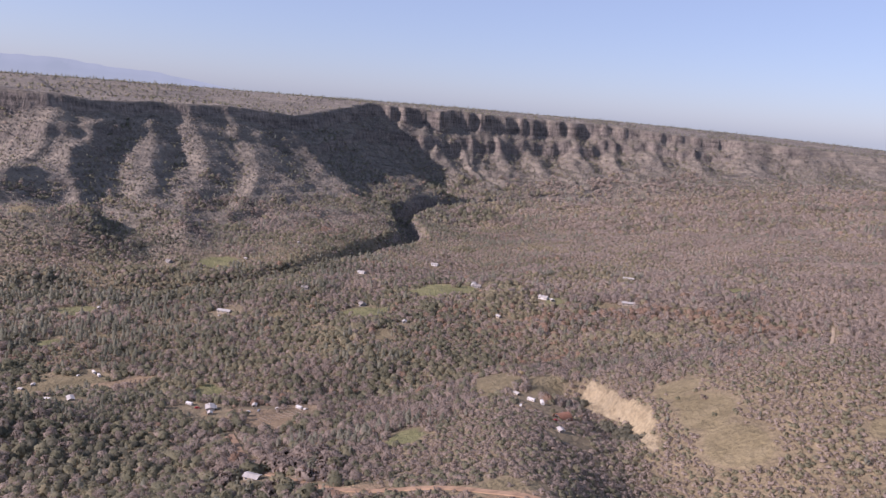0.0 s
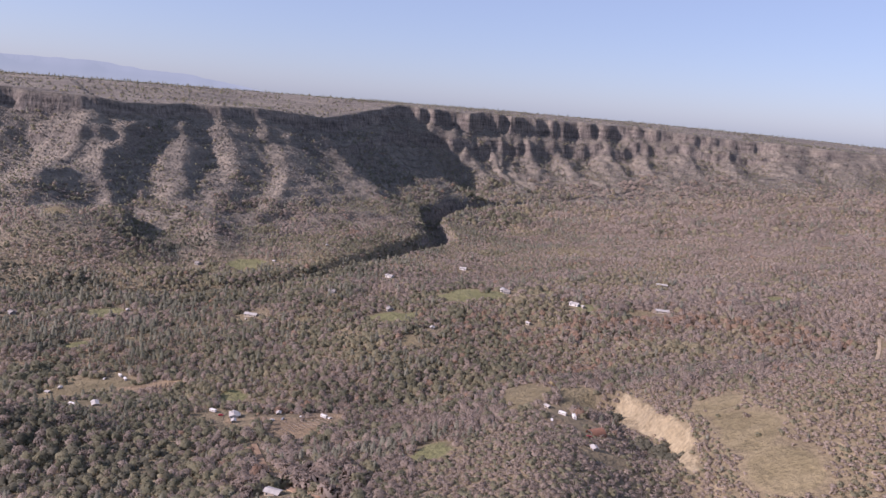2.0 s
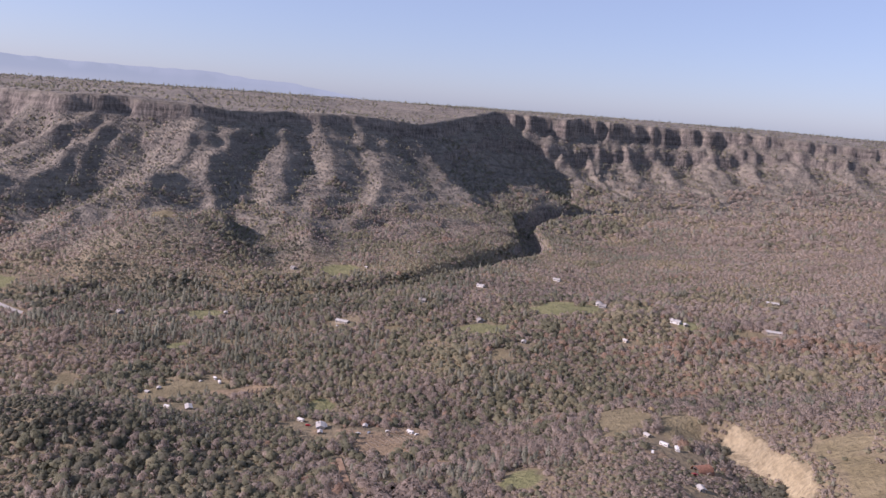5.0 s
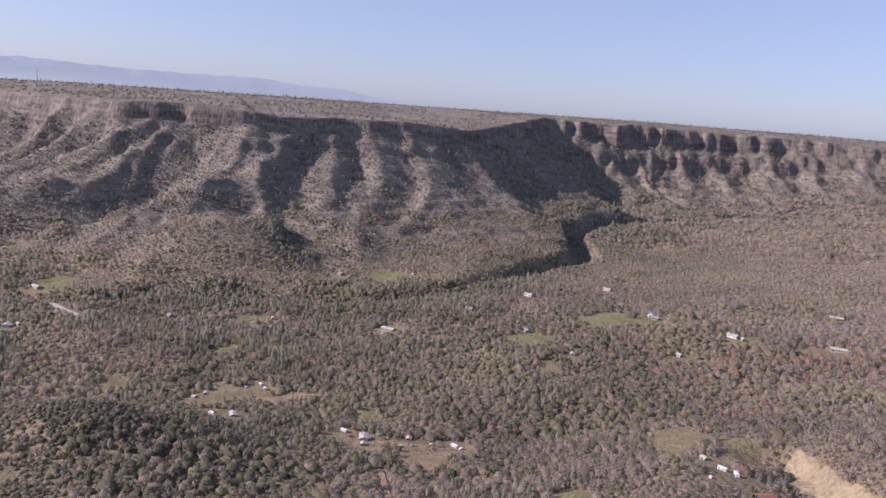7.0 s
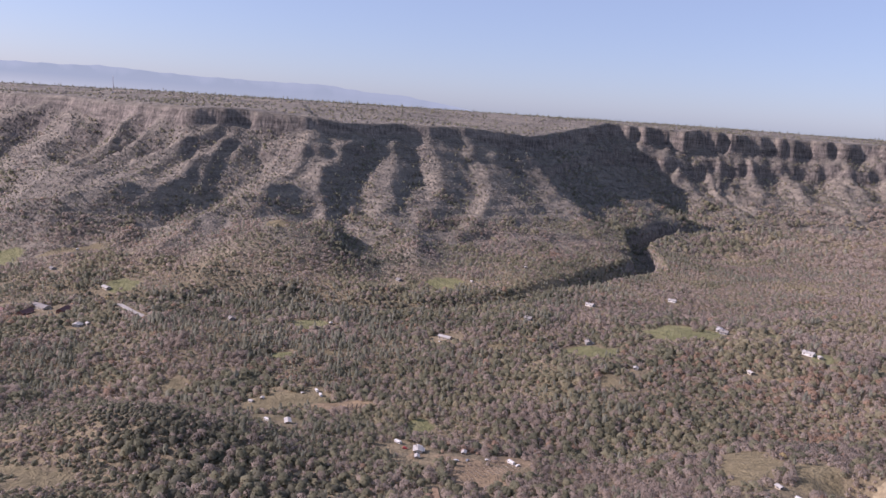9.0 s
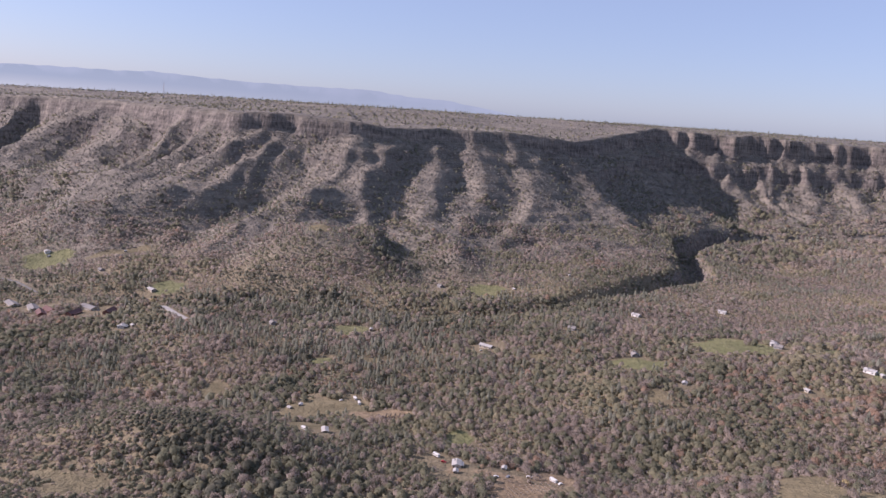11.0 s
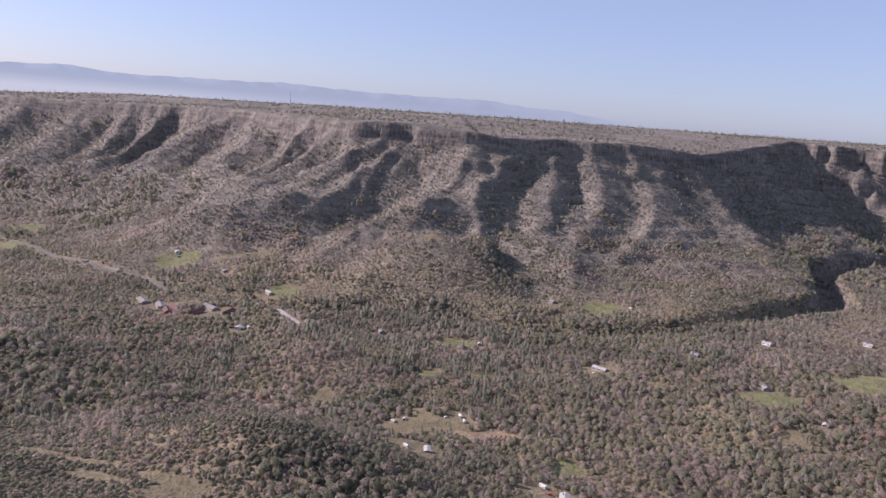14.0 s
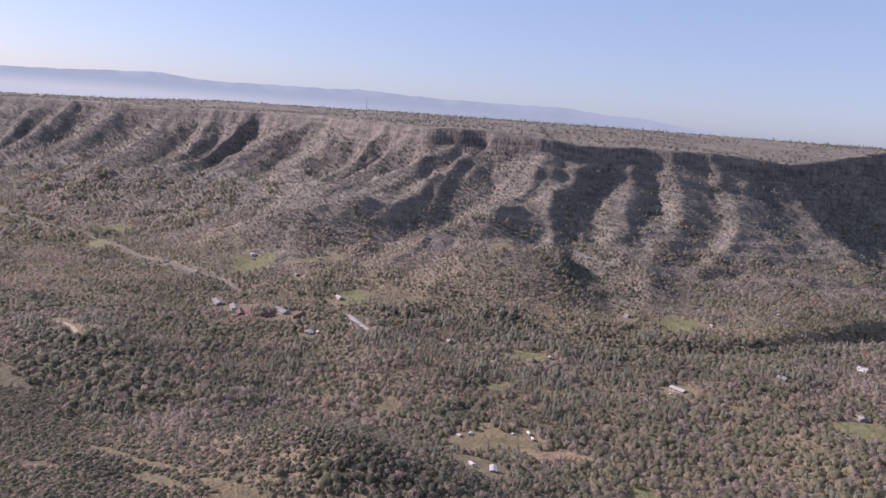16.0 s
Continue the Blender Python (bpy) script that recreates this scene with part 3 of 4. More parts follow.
# far mountains beyond the plain: bearing and height above the eye's level, in degrees
FAR_RIDGE = [(-95, 0.5), (-80, 0.6), (-70, 0.73), (-65, 0.94), (-62, 1.15), (-59, 1.3), (-56.5, 1.05), (-54, 1.02), (-50, 1.15), (-46.5, 1.2), (-44.7, 1.34),
             (-42, 1.2), (-38.8, 1.15), (-34, 1.12), (-30, 1.2), (-28.4, 1.18), (-26, 0.95), (-22.3, 0.8), (-20, 0.45), (-17.5, 0.12), (-14, -0.5), (-5, -0.8)]


def far_mountains():
    m, n, l, b = material("mountains_haze_glow", 1.0)
    tc, xyz = n.new("ShaderNodeTexCoord"), n.new("ShaderNodeSeparateXYZ")
    l.new(tc.outputs["Object"], xyz.inputs[0])
    # haze and fog are painted into the emission, whitest towards the foot
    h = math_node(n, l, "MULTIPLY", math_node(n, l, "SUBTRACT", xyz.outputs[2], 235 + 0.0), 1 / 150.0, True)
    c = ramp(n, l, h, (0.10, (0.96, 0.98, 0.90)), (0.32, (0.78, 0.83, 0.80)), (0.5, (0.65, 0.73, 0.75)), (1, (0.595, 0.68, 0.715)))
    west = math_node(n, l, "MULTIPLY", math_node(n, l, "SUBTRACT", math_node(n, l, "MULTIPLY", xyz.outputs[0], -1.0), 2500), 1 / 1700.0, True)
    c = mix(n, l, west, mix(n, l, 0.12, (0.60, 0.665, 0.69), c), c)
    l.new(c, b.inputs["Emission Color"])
    # the backdrop glows by itself in place of hazy daylight
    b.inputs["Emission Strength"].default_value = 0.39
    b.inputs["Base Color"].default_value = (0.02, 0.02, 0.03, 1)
    az = np.arange(-95, -5, 0.25)
    el = np.interp(az, *np.array(FAR_RIDGE).T) + 0.035 * value_noise(az * 10, 0 * az, 8, 41) + 0.018 * value_noise(az * 10, 0 * az, 3, 42)
    a, r = np.radians(az), 4680.0
    rows = []
    for k, f in enumerate((-0.06, 0.0, 0.5, 1.0)):
        z = 270 + r * np.where(f > 0, np.tan(np.radians(el)) * f, f)
        rr = r + 60 * f + 25 * value_noise(az * 10, 0 * az + 7 * k, 11, 43)
        rows.append(np.stack([np.sin(a) * rr, np.cos(a) * rr, z], -1))
    rows.append(rows[-1] + np.stack([np.sin(a) * 60, np.cos(a) * 60, 0 * a - 60], -1))
    co, k = np.concatenate(rows), len(az)
    quads = [(j * k + i, j * k + i + 1, (j + 1) * k + i + 1, (j + 1) * k + i) for j in range(4) for i in range(k - 1)]
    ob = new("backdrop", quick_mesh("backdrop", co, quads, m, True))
    return tagged(ob, "pale blue mountains in haze beyond the plain", "mountains", kind="structure")


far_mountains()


# ---- woods ----
rng = np.random.RandomState(7)
GOLD = (1 + 5**0.5) / 2
ICO = np.array([(-1, GOLD, 0), (1, GOLD, 0), (-1, -GOLD, 0), (1, -GOLD, 0), (0, -1, GOLD), (0, 1, GOLD), (0, -1, -GOLD), (0, 1, -GOLD),
                (GOLD, 0, -1), (GOLD, 0, 1), (-GOLD, 0, -1), (-GOLD, 0, 1)]) / math.hypot(1, GOLD)
ALL_FACES = np.array([(0, 11, 5), (0, 5, 1), (0, 1, 7), (0, 7, 10), (0, 10, 11), (1, 5, 9), (5, 11, 4), (11, 10, 2), (10, 7, 6), (7, 1, 8),
                      (3, 9, 4), (3, 4, 2), (3, 2, 6), (3, 6, 8), (3, 8, 9), (4, 9, 5), (2, 4, 11), (6, 2, 10), (8, 6, 7), (9, 8, 1)])


ICO_FACES = ALL_FACES[ICO[ALL_FACES][..., 2].mean(1) > -0.45]  # open below, where nothing is seen


TOP_FACES = ALL_FACES[ICO[ALL_FACES][..., 2].mean(1) > -0.1]  # for far trees


def unit(v):
    return v / np.linalg.norm(v, axis=-1, keepdims=True)


def leaf_triangles(centre, out, long, wide):
    """Leaf clumps: triangles about the given centres, turned roughly outwards."""
    k = len(centre)
    nrm = unit(out + rng.normal(0, 0.5, (k, 3)))
    u = unit(np.cross(nrm, rng.normal(0, 1, (k, 3))))
    v = np.cross(nrm, u)
    a = rng.uniform(0.7, 1.3, (k, 1))
    return np.stack([centre - u * wide * a - v * long * 0.5 * a, centre + u * wide * a - v * long * 0.4 * a, centre + v * long * 0.8 * a], 1).reshape(-1, 3)


def crown(kind, lobes, leaves):
    """A crown one metre in radius that stands on z = 0: its points, its triangles, and the way each point faces."""
    if kind == "pine":
        parts, mids = [], []
        for k in range(lobes):
            t = (k + 0.5) / lobes
            r = 0.66 - 0.40 * t if lobes > 1 else 0.5
            q = ICO * (r, r, 0.95 / lobes + 0.28) * rng.uniform(0.75, 1.2, (12, 1))
            if lobes == 1:
                q[:, :2] *= 1.0 - 0.4 * q[:, 2:3]
            mids.append((rng.normal(0, 0.08), rng.normal(0, 0.08), 0.35 + 1.75 * t))
            parts.append(q + mids[-1])
        t = rng.uniform(0, 1, leaves)
        ang = rng.uniform(0, 2 * math.pi, leaves)
        rad = (0.10 + 0.58 * (1 - t)) * rng.uniform(0.8, 1.15, leaves)
        c = np.stack([np.cos(ang) * rad, np.sin(ang) * rad, 0.3 + 2.0 * t], -1)
        out = unit(np.stack([np.cos(ang), np.sin(ang), 0 * ang + 0.7], -1))
        tri = leaf_triangles(c, out, 0.36, 0.15)
        pts = np.concatenate(parts + [tri])
        face = unit((pts - (0, 0, 0.9)) * (1, 1, 0.3) + (0, 0, 0.5))
    else:
        d = unit(rng.normal(0, 1, (lobes, 3)) * (1, 1, 0.45) + (0, 0, 0.2))
        mid = d * (0.46, 0.46, 0.3) * rng.uniform(0.8, 1.2, (lobes, 1)) + (0, 0, 0.55)
        wide = rng.uniform(0.55, 0.8, lobes) if lobes > 1 else np.array([0.85])
        if lobes == 1:
            mid[0] = (0, 0, 0.5)
        parts = [ICO * r * (1, 1, 0.85) * rng.uniform(0.68, 1.28, (12, 1)) + m for m, r in zip(mid, wide)]
        pick = rng.randint(0, lobes, leaves)
        out = unit(rng.normal(0, 1, (leaves, 3)) + d[pick] * 0.5 + (0, 0, 0.45))
        c = mid[pick] + out * (wide[pick] * 1.0)[:, None] * (1, 1, 0.85)
        if kind == "leafy":
            tri = leaf_triangles(c, out, 0.34, 0.19)
        else:
            spin = unit(np.cross(out, rng.normal(0, 1, (leaves, 3))))
            ray_ = unit(out + (0, 0, 0.6) + rng.normal(0, 0.15, (leaves, 3)))
            ln = rng.uniform(0.25, 0.6, (leaves, 1))
            tri = np.stack([c - spin * 0.06 - ray_ * ln * 0.4, c + spin * 0.06 - ray_ * ln * 0.4, c + ray_ * ln], 1).reshape(-1, 3)
        pts = np.concatenate(parts + [tri])
        near = np.concatenate([np.repeat(mid, 12, 0), np.repeat(mid[pick], 3, 0)])
        face = unit(0.4 * unit(pts - (0, 0, 0.3)) + 0.4 * unit(pts - near) + (-0.1, 0, 0.8))
    k = len(parts)
    shell = ICO_FACES if leaves > 3 else TOP_FACES
    faces = np.concatenate([shell + 12 * i for i in range(k)] + [12 * k + np.arange(3 * leaves).reshape(-1, 3)])
    face = unit(face + rng.normal(0, 0.15, face.shape))
    a, b, c = pts[faces[:, 0]], pts[faces[:, 1]], pts[faces[:, 2]]
    inward = (np.cross(b - a, c - a) * face[faces].sum(1)).sum(-1) < 0
    faces[inward] = faces[inward][:, ::-1]
    return pts, faces, face


def bush():
    """A low bush one metre in radius."""
    pts = ICO * (1, 1, 0.7) * rng.uniform(0.7, 1.25, (12, 1)) + (0, 0, 0.45)
    c = unit(rng.normal(0, 1, (4, 3)) + (0, 0, 0.5))
    tri = leaf_triangles(c * (0.95, 0.95, 0.7) + (0, 0, 0.45), c, 0.6, 0.35)
    pts = np.concatenate([pts, tri])
    return pts, np.concatenate([ICO_FACES, 12 + np.arange(12).reshape(-1, 3)]), unit(pts - (0, 0, 0.1) + rng.normal(0, 0.2, pts.shape))


def woods(name, forms, place, size, tall, tint, mat, label, category):
    """Many trees in one mesh: the forms, turned and scaled at each place."""
    k = len(place)
    if not k:
        return
    bank = np.stack([f[0] for f in forms])
    pick, turn = rng.randint(0, len(forms), k), rng.uniform(0, 2 * math.pi, k)
    p = bank[pick]
    c, s = np.cos(turn)[:, None], np.sin(turn)[:, None]
    q = np.stack([p[..., 0] * c - p[..., 1] * s, p[..., 0] * s + p[..., 1] * c, p[..., 2] * tall[:, None]], -1) * size[:, None, None]
    q += place[:, None, :]
    faces = forms[0][1][None] + (np.arange(k) * bank.shape[1])[:, None, None]
    shade = np.repeat(tint, bank.shape[1])
    f = np.stack([g[2] for g in forms])[pick]
    f = np.stack([f[..., 0] * c - f[..., 1] * s, f[..., 0] * s + f[..., 1] * c, f[..., 2]], -1)
    ob = new(name, quick_mesh(name, q.reshape(-1, 3), faces.reshape(-1, 3), mat, True, shade, f.reshape(-1, 3)))
    return tagged(ob, label, category, kind="stuff")


def scatter(x0, x1, y0, y1, cell):
    """One place in each cell of a jittered grid."""
    gx, gy = np.meshgrid(np.arange(x0, x1, cell), np.arange(y0, y1, cell))
    gx = gx + cell * 0.5 * (np.arange(gx.shape[0]) % 2)[:, None]
    x, y = gx.ravel() + rng.uniform(-0.55, 0.55, gx.size) * cell, gy.ravel() + rng.uniform(-0.55, 0.55, gx.size) * cell
    bearing = np.degrees(np.arctan2(x, y + 60))
    keep = (bearing > -74) & (bearing < 36)  # the stretch of valley that the clip looks over
    return x[keep], y[keep]


YARDS = [
    (-151, 455, 14), (-168, 462, 8), (-249, 457, 10), (-261, 450, 10), (-79, 299, 10), (75, 378, 11),
    (61, 396, 11), (-238, 759, 20), (-820, 675, 30), (-730, 685, 30),
]


def open_ground(x, y):
    """How bare of trees a place is."""
    v = np.maximum(clearing(x, y, MEADOWS), np.maximum(clearing(x, y, DRY_GRASS), clearing(x, y, BARE_SOIL)))
    for line, wide in ((ROAD_MAIN, 6), (ROAD_BRIDGE, 8), (ROAD_FARM, 4), (ROAD_EAST, 4), (TRACK_WEST, 6)):
        v = np.maximum(v, 1.0 * (line_distance(x, y, line)[0] < wide))
    side, foot = bank_side(x, y)
    v = np.maximum(v, 1.0 * ((side > -2) & (side < foot + 2) & (foot > 0.1)))
    for cx, cy, r in YARDS + [(h[0] + 0.3 * 9, h[1] - 8, 13) for h in FARM_HOMES + HAMLET_HOMES + VILLAGE_HOMES]:
        v = np.maximum(v, 1.0 * (np.hypot(x - cx, y - cy) < r))
    return v


def near_stand(x, y):
    """The stretch of near wood whose trees are things of their own."""
    return (x > -100) & (x < -40) & (y > 262) & (y < 345)


FORMS = {(kind, grade): [crown(kind, lobes, leaf) for _ in range(16)] for kind in ("leafy", "bare", "pine") for grade, lobes, leaf in ((1, 1, 3), (2, 1, 8), (3, 1, 16))}
BUSHES = [bush() for _ in range(14)]
near_places = []


def plant_valley(x, y, grade, grow):
    d, c = rim_side(x, y), line_distance(x, y, CREEK)[0]
    z = height(x, y)
    stand = value_noise(x, y, 75, 51) + 0.6 * value_noise(x, y, 28, 52)
    rusty = 0.015 + 3.0 * hump(x, y, 262, 733, 48, 9) + 3.0 * hump(x, y, 320, 693, 30, 12) + 1.2 * hump(x, y, 99, 582, 16, 8) + 0.8 * hump(x, y, 250, 400, 70, 30) + 0.35 * hump(x, y, 90, 700, 70, 40) + 0.10 * step(0.35, 0.8, value_noise(x, y, 120, 53))
    brush = 0.95 * brushland(x, y)
    piny = 0.05 + 0.8 * step(0.3, 0.75, stand) + 0.9 * hump(x, y, -400, 690, 130, 26) * (1 - np.clip(brush, 0, 1)) + 0.22 * step(120, 40, c)
    green = value_noise(x, y, 110, 56) + 0.7 * value_noise(x, y, 42, 57)
    leafy = 0.08 + 1.25 * step(-0.05, 0.5, green) + 0.6 * step(90, 20, c) + 0.2 * step(420, 250, d)
    leafy = leafy + 0.7 * hump(x, y, -90, 640, 150, 120)
    leafy = leafy * (1 - 0.5 * step(0, 400, x) * step(900, 1300, y))
    # dark trees, also put where a hollow only lies in shade
    dusky = 2.1 * step(0.2, 0.8, dark_stand(x, y)) + 0.5 * step(70, 20, c) * step(0, -150, x)
    bare = 0.55 + 0.9 * step(120, 420, x) + 1.0 * hump(x, y, 20, 420, 120, 80) + 0.9 * hump(x, y, -360, 420, 120, 60)
    pick = rng.uniform(0, 1, len(x)) * (rusty + piny + leafy + dusky + bare)
    kind = np.where(pick < rusty, 3, np.where(pick < rusty + piny, 2, np.where(pick < rusty + piny + leafy, 1, np.where(pick < rusty + piny + leafy + dusky, 4, 0))))
    gone = rng.uniform(0, 1, len(x)) < 1.25 * open_ground(x, y) + 0.8 * step(0.35, 0.75, brush) * (1 - step(0.3, 0.75, dark_stand(x, y))) + 0.05 + 0.25 * step(0.55, 0.9, value_noise(x, y, 40, 54))
    run = line_distance(x, y, CREEK)[1]
    keep = ~gone & (d > 290 + 110 * value_noise(x, y, 70, 58) + 60 * value_noise(x, y, 25, 59)) & ((c > 24) | (run > 1350) | (rng.uniform(0, 1, len(x)) < 0.4))
    x, y, z, kind, brush = x[keep], y[keep], z[keep], kind[keep], np.clip(brush[keep], 0, 1)
    size = grow * (0.6 + 0.95 * rng.uniform(0, 1, len(x)) ** 1.5) * (1 - 0.55 * brush) * (1.05 + 0.38 * value_noise(x, y, 38, 60))
    tint = np.clip(rng.normal(0.42, 0.16, len(x)) + 0.35 * value_noise(x, y, 90, 55) + 0.45 * step(-50, 300, x) - 0.2 * step(-100, -400, x) * step(800, 600, y), 0, 1)
    near = near_stand(x, y)
    near_places.extend(zip(x[near], y[near], z[near], kind[near], size[near]))
    for k, (form, mat, name, label, tall) in enumerate((("bare", BARE, "bare_oak_wood", "leafless grey-brown oak wood", 1.0), ("leafy", GREEN, "live_oak_wood", "dark olive evergreen oak wood", 1.0),
                                                        ("pine", PINE, "grey_pine_wood", "grey-green pine wood", 1.0), ("leafy", RUST, "autumn_wood", "rust-brown autumn wood", 1.0), ("leafy", DARK, "evergreen_and_shade_wood", "dark evergreen oak wood in a hollow", 0.9))):
        m = (kind == k) & ~near
        shrink = 0.86 if k == 2 else 1.0
        woods(name, FORMS[form, grade], np.stack([x[m], y[m], z[m] - 0.3], -1), size[m] * shrink, tall * rng.uniform(0.95, 1.4, m.sum()), tint[m], mat, label, "wood")


for low, high, cell, grade, grow in ((215, 640, 3.7, 3, 2.45), (640, 1050, 4.5, 2, 3.0), (1050, 1700, 5.2, 1, 2.6), (1700, 2700, 9.0, 1, 4.9)):
    x, y = scatter(-2400, 1900, 150, 2700, cell)
    r = np.hypot(x, y)
    m = (r >= low) & (r < high)
    plant_valley(x[m], y[m], grade, grow)


def plant_slopes():
    x, y = scatter(-2900, 2000, 850, 3100, 6.8)
    d = rim_side(x, y)
    cut = gullies(x, y)
    r = np.hypot(x, y)
    thick = 0.85 + 0.4 * step(120, 330, d) + 0.3 * step(6, 18, cut) + 0.3 * value_noise(x, y, 70, 61) - 0.12 * step(1500, 2200, r)
    keep = (d > 14) & (d < 480) & (rng.uniform(0, 1, len(x)) < thick) & (open_ground(x, y) < 0.4) & (rng.uniform(0, 1, len(x)) > step(300, 430, d))
    x, y, d, cut, r = x[keep], y[keep], d[keep], cut[keep], r[keep]
    z = height(x, y)
    tree = rng.uniform(0, 1, len(x)) < 0.03 + 0.07 * step(-1300, -950, x) + 0.35 * step(6, 16, cut) + 0.45 * step(140, 340, d + 90 * value_noise(x, y, 80, 63))
    p, tint = np.stack([x, y, z - 0.3], -1), np.clip(rng.normal(0.45, 0.15, len(x)) + 0.25 * value_noise(x, y, 60, 62), 0, 1)
    size = rng.uniform(0.9, 2.5, len(x)) * (1 + 0.3 * step(1300, 2300, r))
    s = ~tree
    woods("scrub_slope", BUSHES, p[s], size[s], np.full(s.sum(), 0.85), tint[s], SCRUB, "olive-brown scrub on the steep slope", "scrub")
    pick = rng.uniform(0, 1, len(x))
    for name, form, mat, low, high, label, t in (("live_oak_wood", "leafy", GREEN, 0, 0.55, "dark oaks in the gullies", 1.0), ("grey_pine_wood", "pine", PINE, 0.55, 0.75, "grey-green pines in the gullies", 1.2),
                                                 ("bare_oak_wood", "bare", BARE, 0.75, 1, "leafless oaks on the lower slope", 1.0)):
        m = tree & (pick >= low) & (pick < high)
        woods(name, FORMS[form, 1], p[m], size[m] * (1.25 + 0.5 * step(5, 14, cut[m])), np.full(m.sum(), t), tint[m], mat, label, "wood")


def plant_tableland():
    x, y = scatter(-3600, 2600, 1100, 4300, 21)
    d = rim_side(x, y)
    thick = 0.22 + 0.75 * step(-0.05, 0.3, value_noise(x, y, 170, 71) + 0.5 * value_noise(x, y, 60, 72)) + 0.3 * step(-25, -5, d) + 0.35 * step(-700, -1300, d)
    keep = (d < -4) & (rng.uniform(0, 1, len(x)) < thick)
    x, y = x[keep], y[keep]
    p, tint = np.stack([x, y, height(x, y) - 0.3], -1), np.clip(rng.normal(0.4, 0.25, len(x)), 0, 1)
    pick, size = rng.uniform(0, 1, len(x)), rng.uniform(2.0, 5.0, len(x))
    m = pick < 0.35
    woods("scrub_tableland", BUSHES, p[m], size[m], np.full(m.sum(), 0.8), tint[m], SCRUB, "brown scrub on the flat tableland", "scrub")
    m = (pick >= 0.35) & (pick < 0.85)
    woods("live_oak_wood", FORMS["leafy", 1], p[m], size[m], np.full(m.sum(), 1.0), tint[m], GREEN, "dark oaks along the tableland", "wood")
    m = pick >= 0.85
    woods("grey_pine_wood", FORMS["pine", 1], p[m], size[m] * 0.9, np.full(m.sum(), 1.25), tint[m], PINE, "dark pines on the skyline", "wood")


def plant_brush():
    """Low grey brush on the near hills."""
    x, y = scatter(-560, 330, 205, 560, 2.7)
    where = brushland(x, y)
    keep = (rng.uniform(0, 1, len(x)) < 1.1 * where) & (rng.uniform(0, 1, len(x)) > 0.98 * step(0.05, 0.4, open_ground(x, y))) & ~near_stand(x, y)
    x, y = x[keep], y[keep]
    p, tint = np.stack([x, y, height(x, y) - 0.2], -1), np.clip(rng.normal(0.15, 0.15, len(x)) + 0.4 * step(0, 100, x), 0, 1)
    size = rng.uniform(0.9, 2.0, len(x))
    grey = rng.uniform(0, 1, len(x)) < 0.35 + 0.35 * step(-210, -60, x)
    dark = 0.75 * step(0.2, 0.8, dark_stand(x, y)) > rng.uniform(0, 1, len(x))
    woods("evergreen_brush", BUSHES, p[dark], size[dark], np.full(dark.sum(), 1.0), tint[dark], DARK, "dark evergreen brush on the domed hill", "scrub")
    grey, green = grey & ~dark, ~grey & ~dark
    woods("bare_brush", BUSHES, p[grey], size[grey], np.full(grey.sum(), 0.9), tint[grey], BARE, "leafless grey brush on the near hill", "scrub")
    woods("green_brush", BUSHES, p[green], size[green], np.full(green.sum(), 0.9), tint[green], GREEN, "olive-brown brush on the near hill", "scrub")


def plant_clump():
    """The dark thicket at the foot of the raw bank."""
    t = rng.uniform(0, 1, 70)
    x, y = 106 + 7 * t + rng.normal(0, 2.6, 70), 396 - 38 * t + rng.normal(0, 4, 70)
    x, y = np.append(x, rng.normal(101, 2.5, 12)), np.append(y, rng.normal(453, 3, 12))
    p = np.stack([x, y, height(x, y) - 0.3], -1)
    woods("live_oak_wood", FORMS["leafy", 3], p, rng.uniform(1.8, 3.2, 82), np.full(82, 1.1), rng.uniform(0.5, 1, 82), DARK, "dark thicket below the raw bank", "wood")


plant_slopes()
plant_tableland()
plant_brush()
plant_clump()


# ---- single things ----
def part(name, bm, mat, parent, label=""):
    """Links a bmesh as one mesh under a thing or a part."""
    me = bpy.data.meshes.new(name)
    bm.to_mesh(me)
    bm.free()
    me.materials.append(mat)
    ob = new(name, me)
    ob.parent = parent
    return tagged(ob, label)


def box(sx, sy, sz, x=0, y=0, z=0, bevel=0.0):
    """A block that stands on height z."""
    bm = bmesh.new()
    bmesh.ops.create_cube(bm, size=1, matrix=Matrix.Translation((x, y, z + sz / 2)) @ Matrix.Diagonal((sx, sy, sz, 1)))
    if bevel:
        bmesh.ops.bevel(bm, geom=bm.edges[:], offset=bevel, segments=1, affect="EDGES")
    return bm


def prism(outline, depth, y=0.0):
    """An outline in x and z, drawn out along y."""
    bm = bmesh.new()
    a = [bm.verts.new((px, y - depth / 2, pz)) for px, pz in outline]
    b = [bm.verts.new((px, y + depth / 2, pz)) for px, pz in outline]
    bm.faces.new(a)
    bm.faces.new(b[::-1])
    for i in range(len(a)):
        j = (i + 1) % len(a)
        bm.faces.new((a[j], a[i], b[i], b[j]))
    bmesh.ops.recalc_face_normals(bm, faces=bm.faces[:])
    return bm


def tube(line, radii, sides=6):
    """A tapered tube along a line of points."""
    bm, rings = bmesh.new(), []
    for k, (p, r) in enumerate(zip(line, radii)):
        p = Vector(p)
        way = (Vector(line[min(k + 1, len(line) - 1)]) - Vector(line[max(k - 1, 0)])).normalized()
        q = way.to_track_quat("Z", "X")
        rings.append([bm.verts.new(p + q @ Vector((r * math.cos(2 * math.pi * i / sides), r * math.sin(2 * math.pi * i / sides), 0))) for i in range(sides)])
    for a, b in zip(rings, rings[1:]):
        for i in range(sides):
            bm.faces.new((a[i], a[(i + 1) % sides], b[(i + 1) % sides], b[i]))
    bm.faces.new(rings[0][::-1])
    bm.faces.new(rings[-1])
    return bm


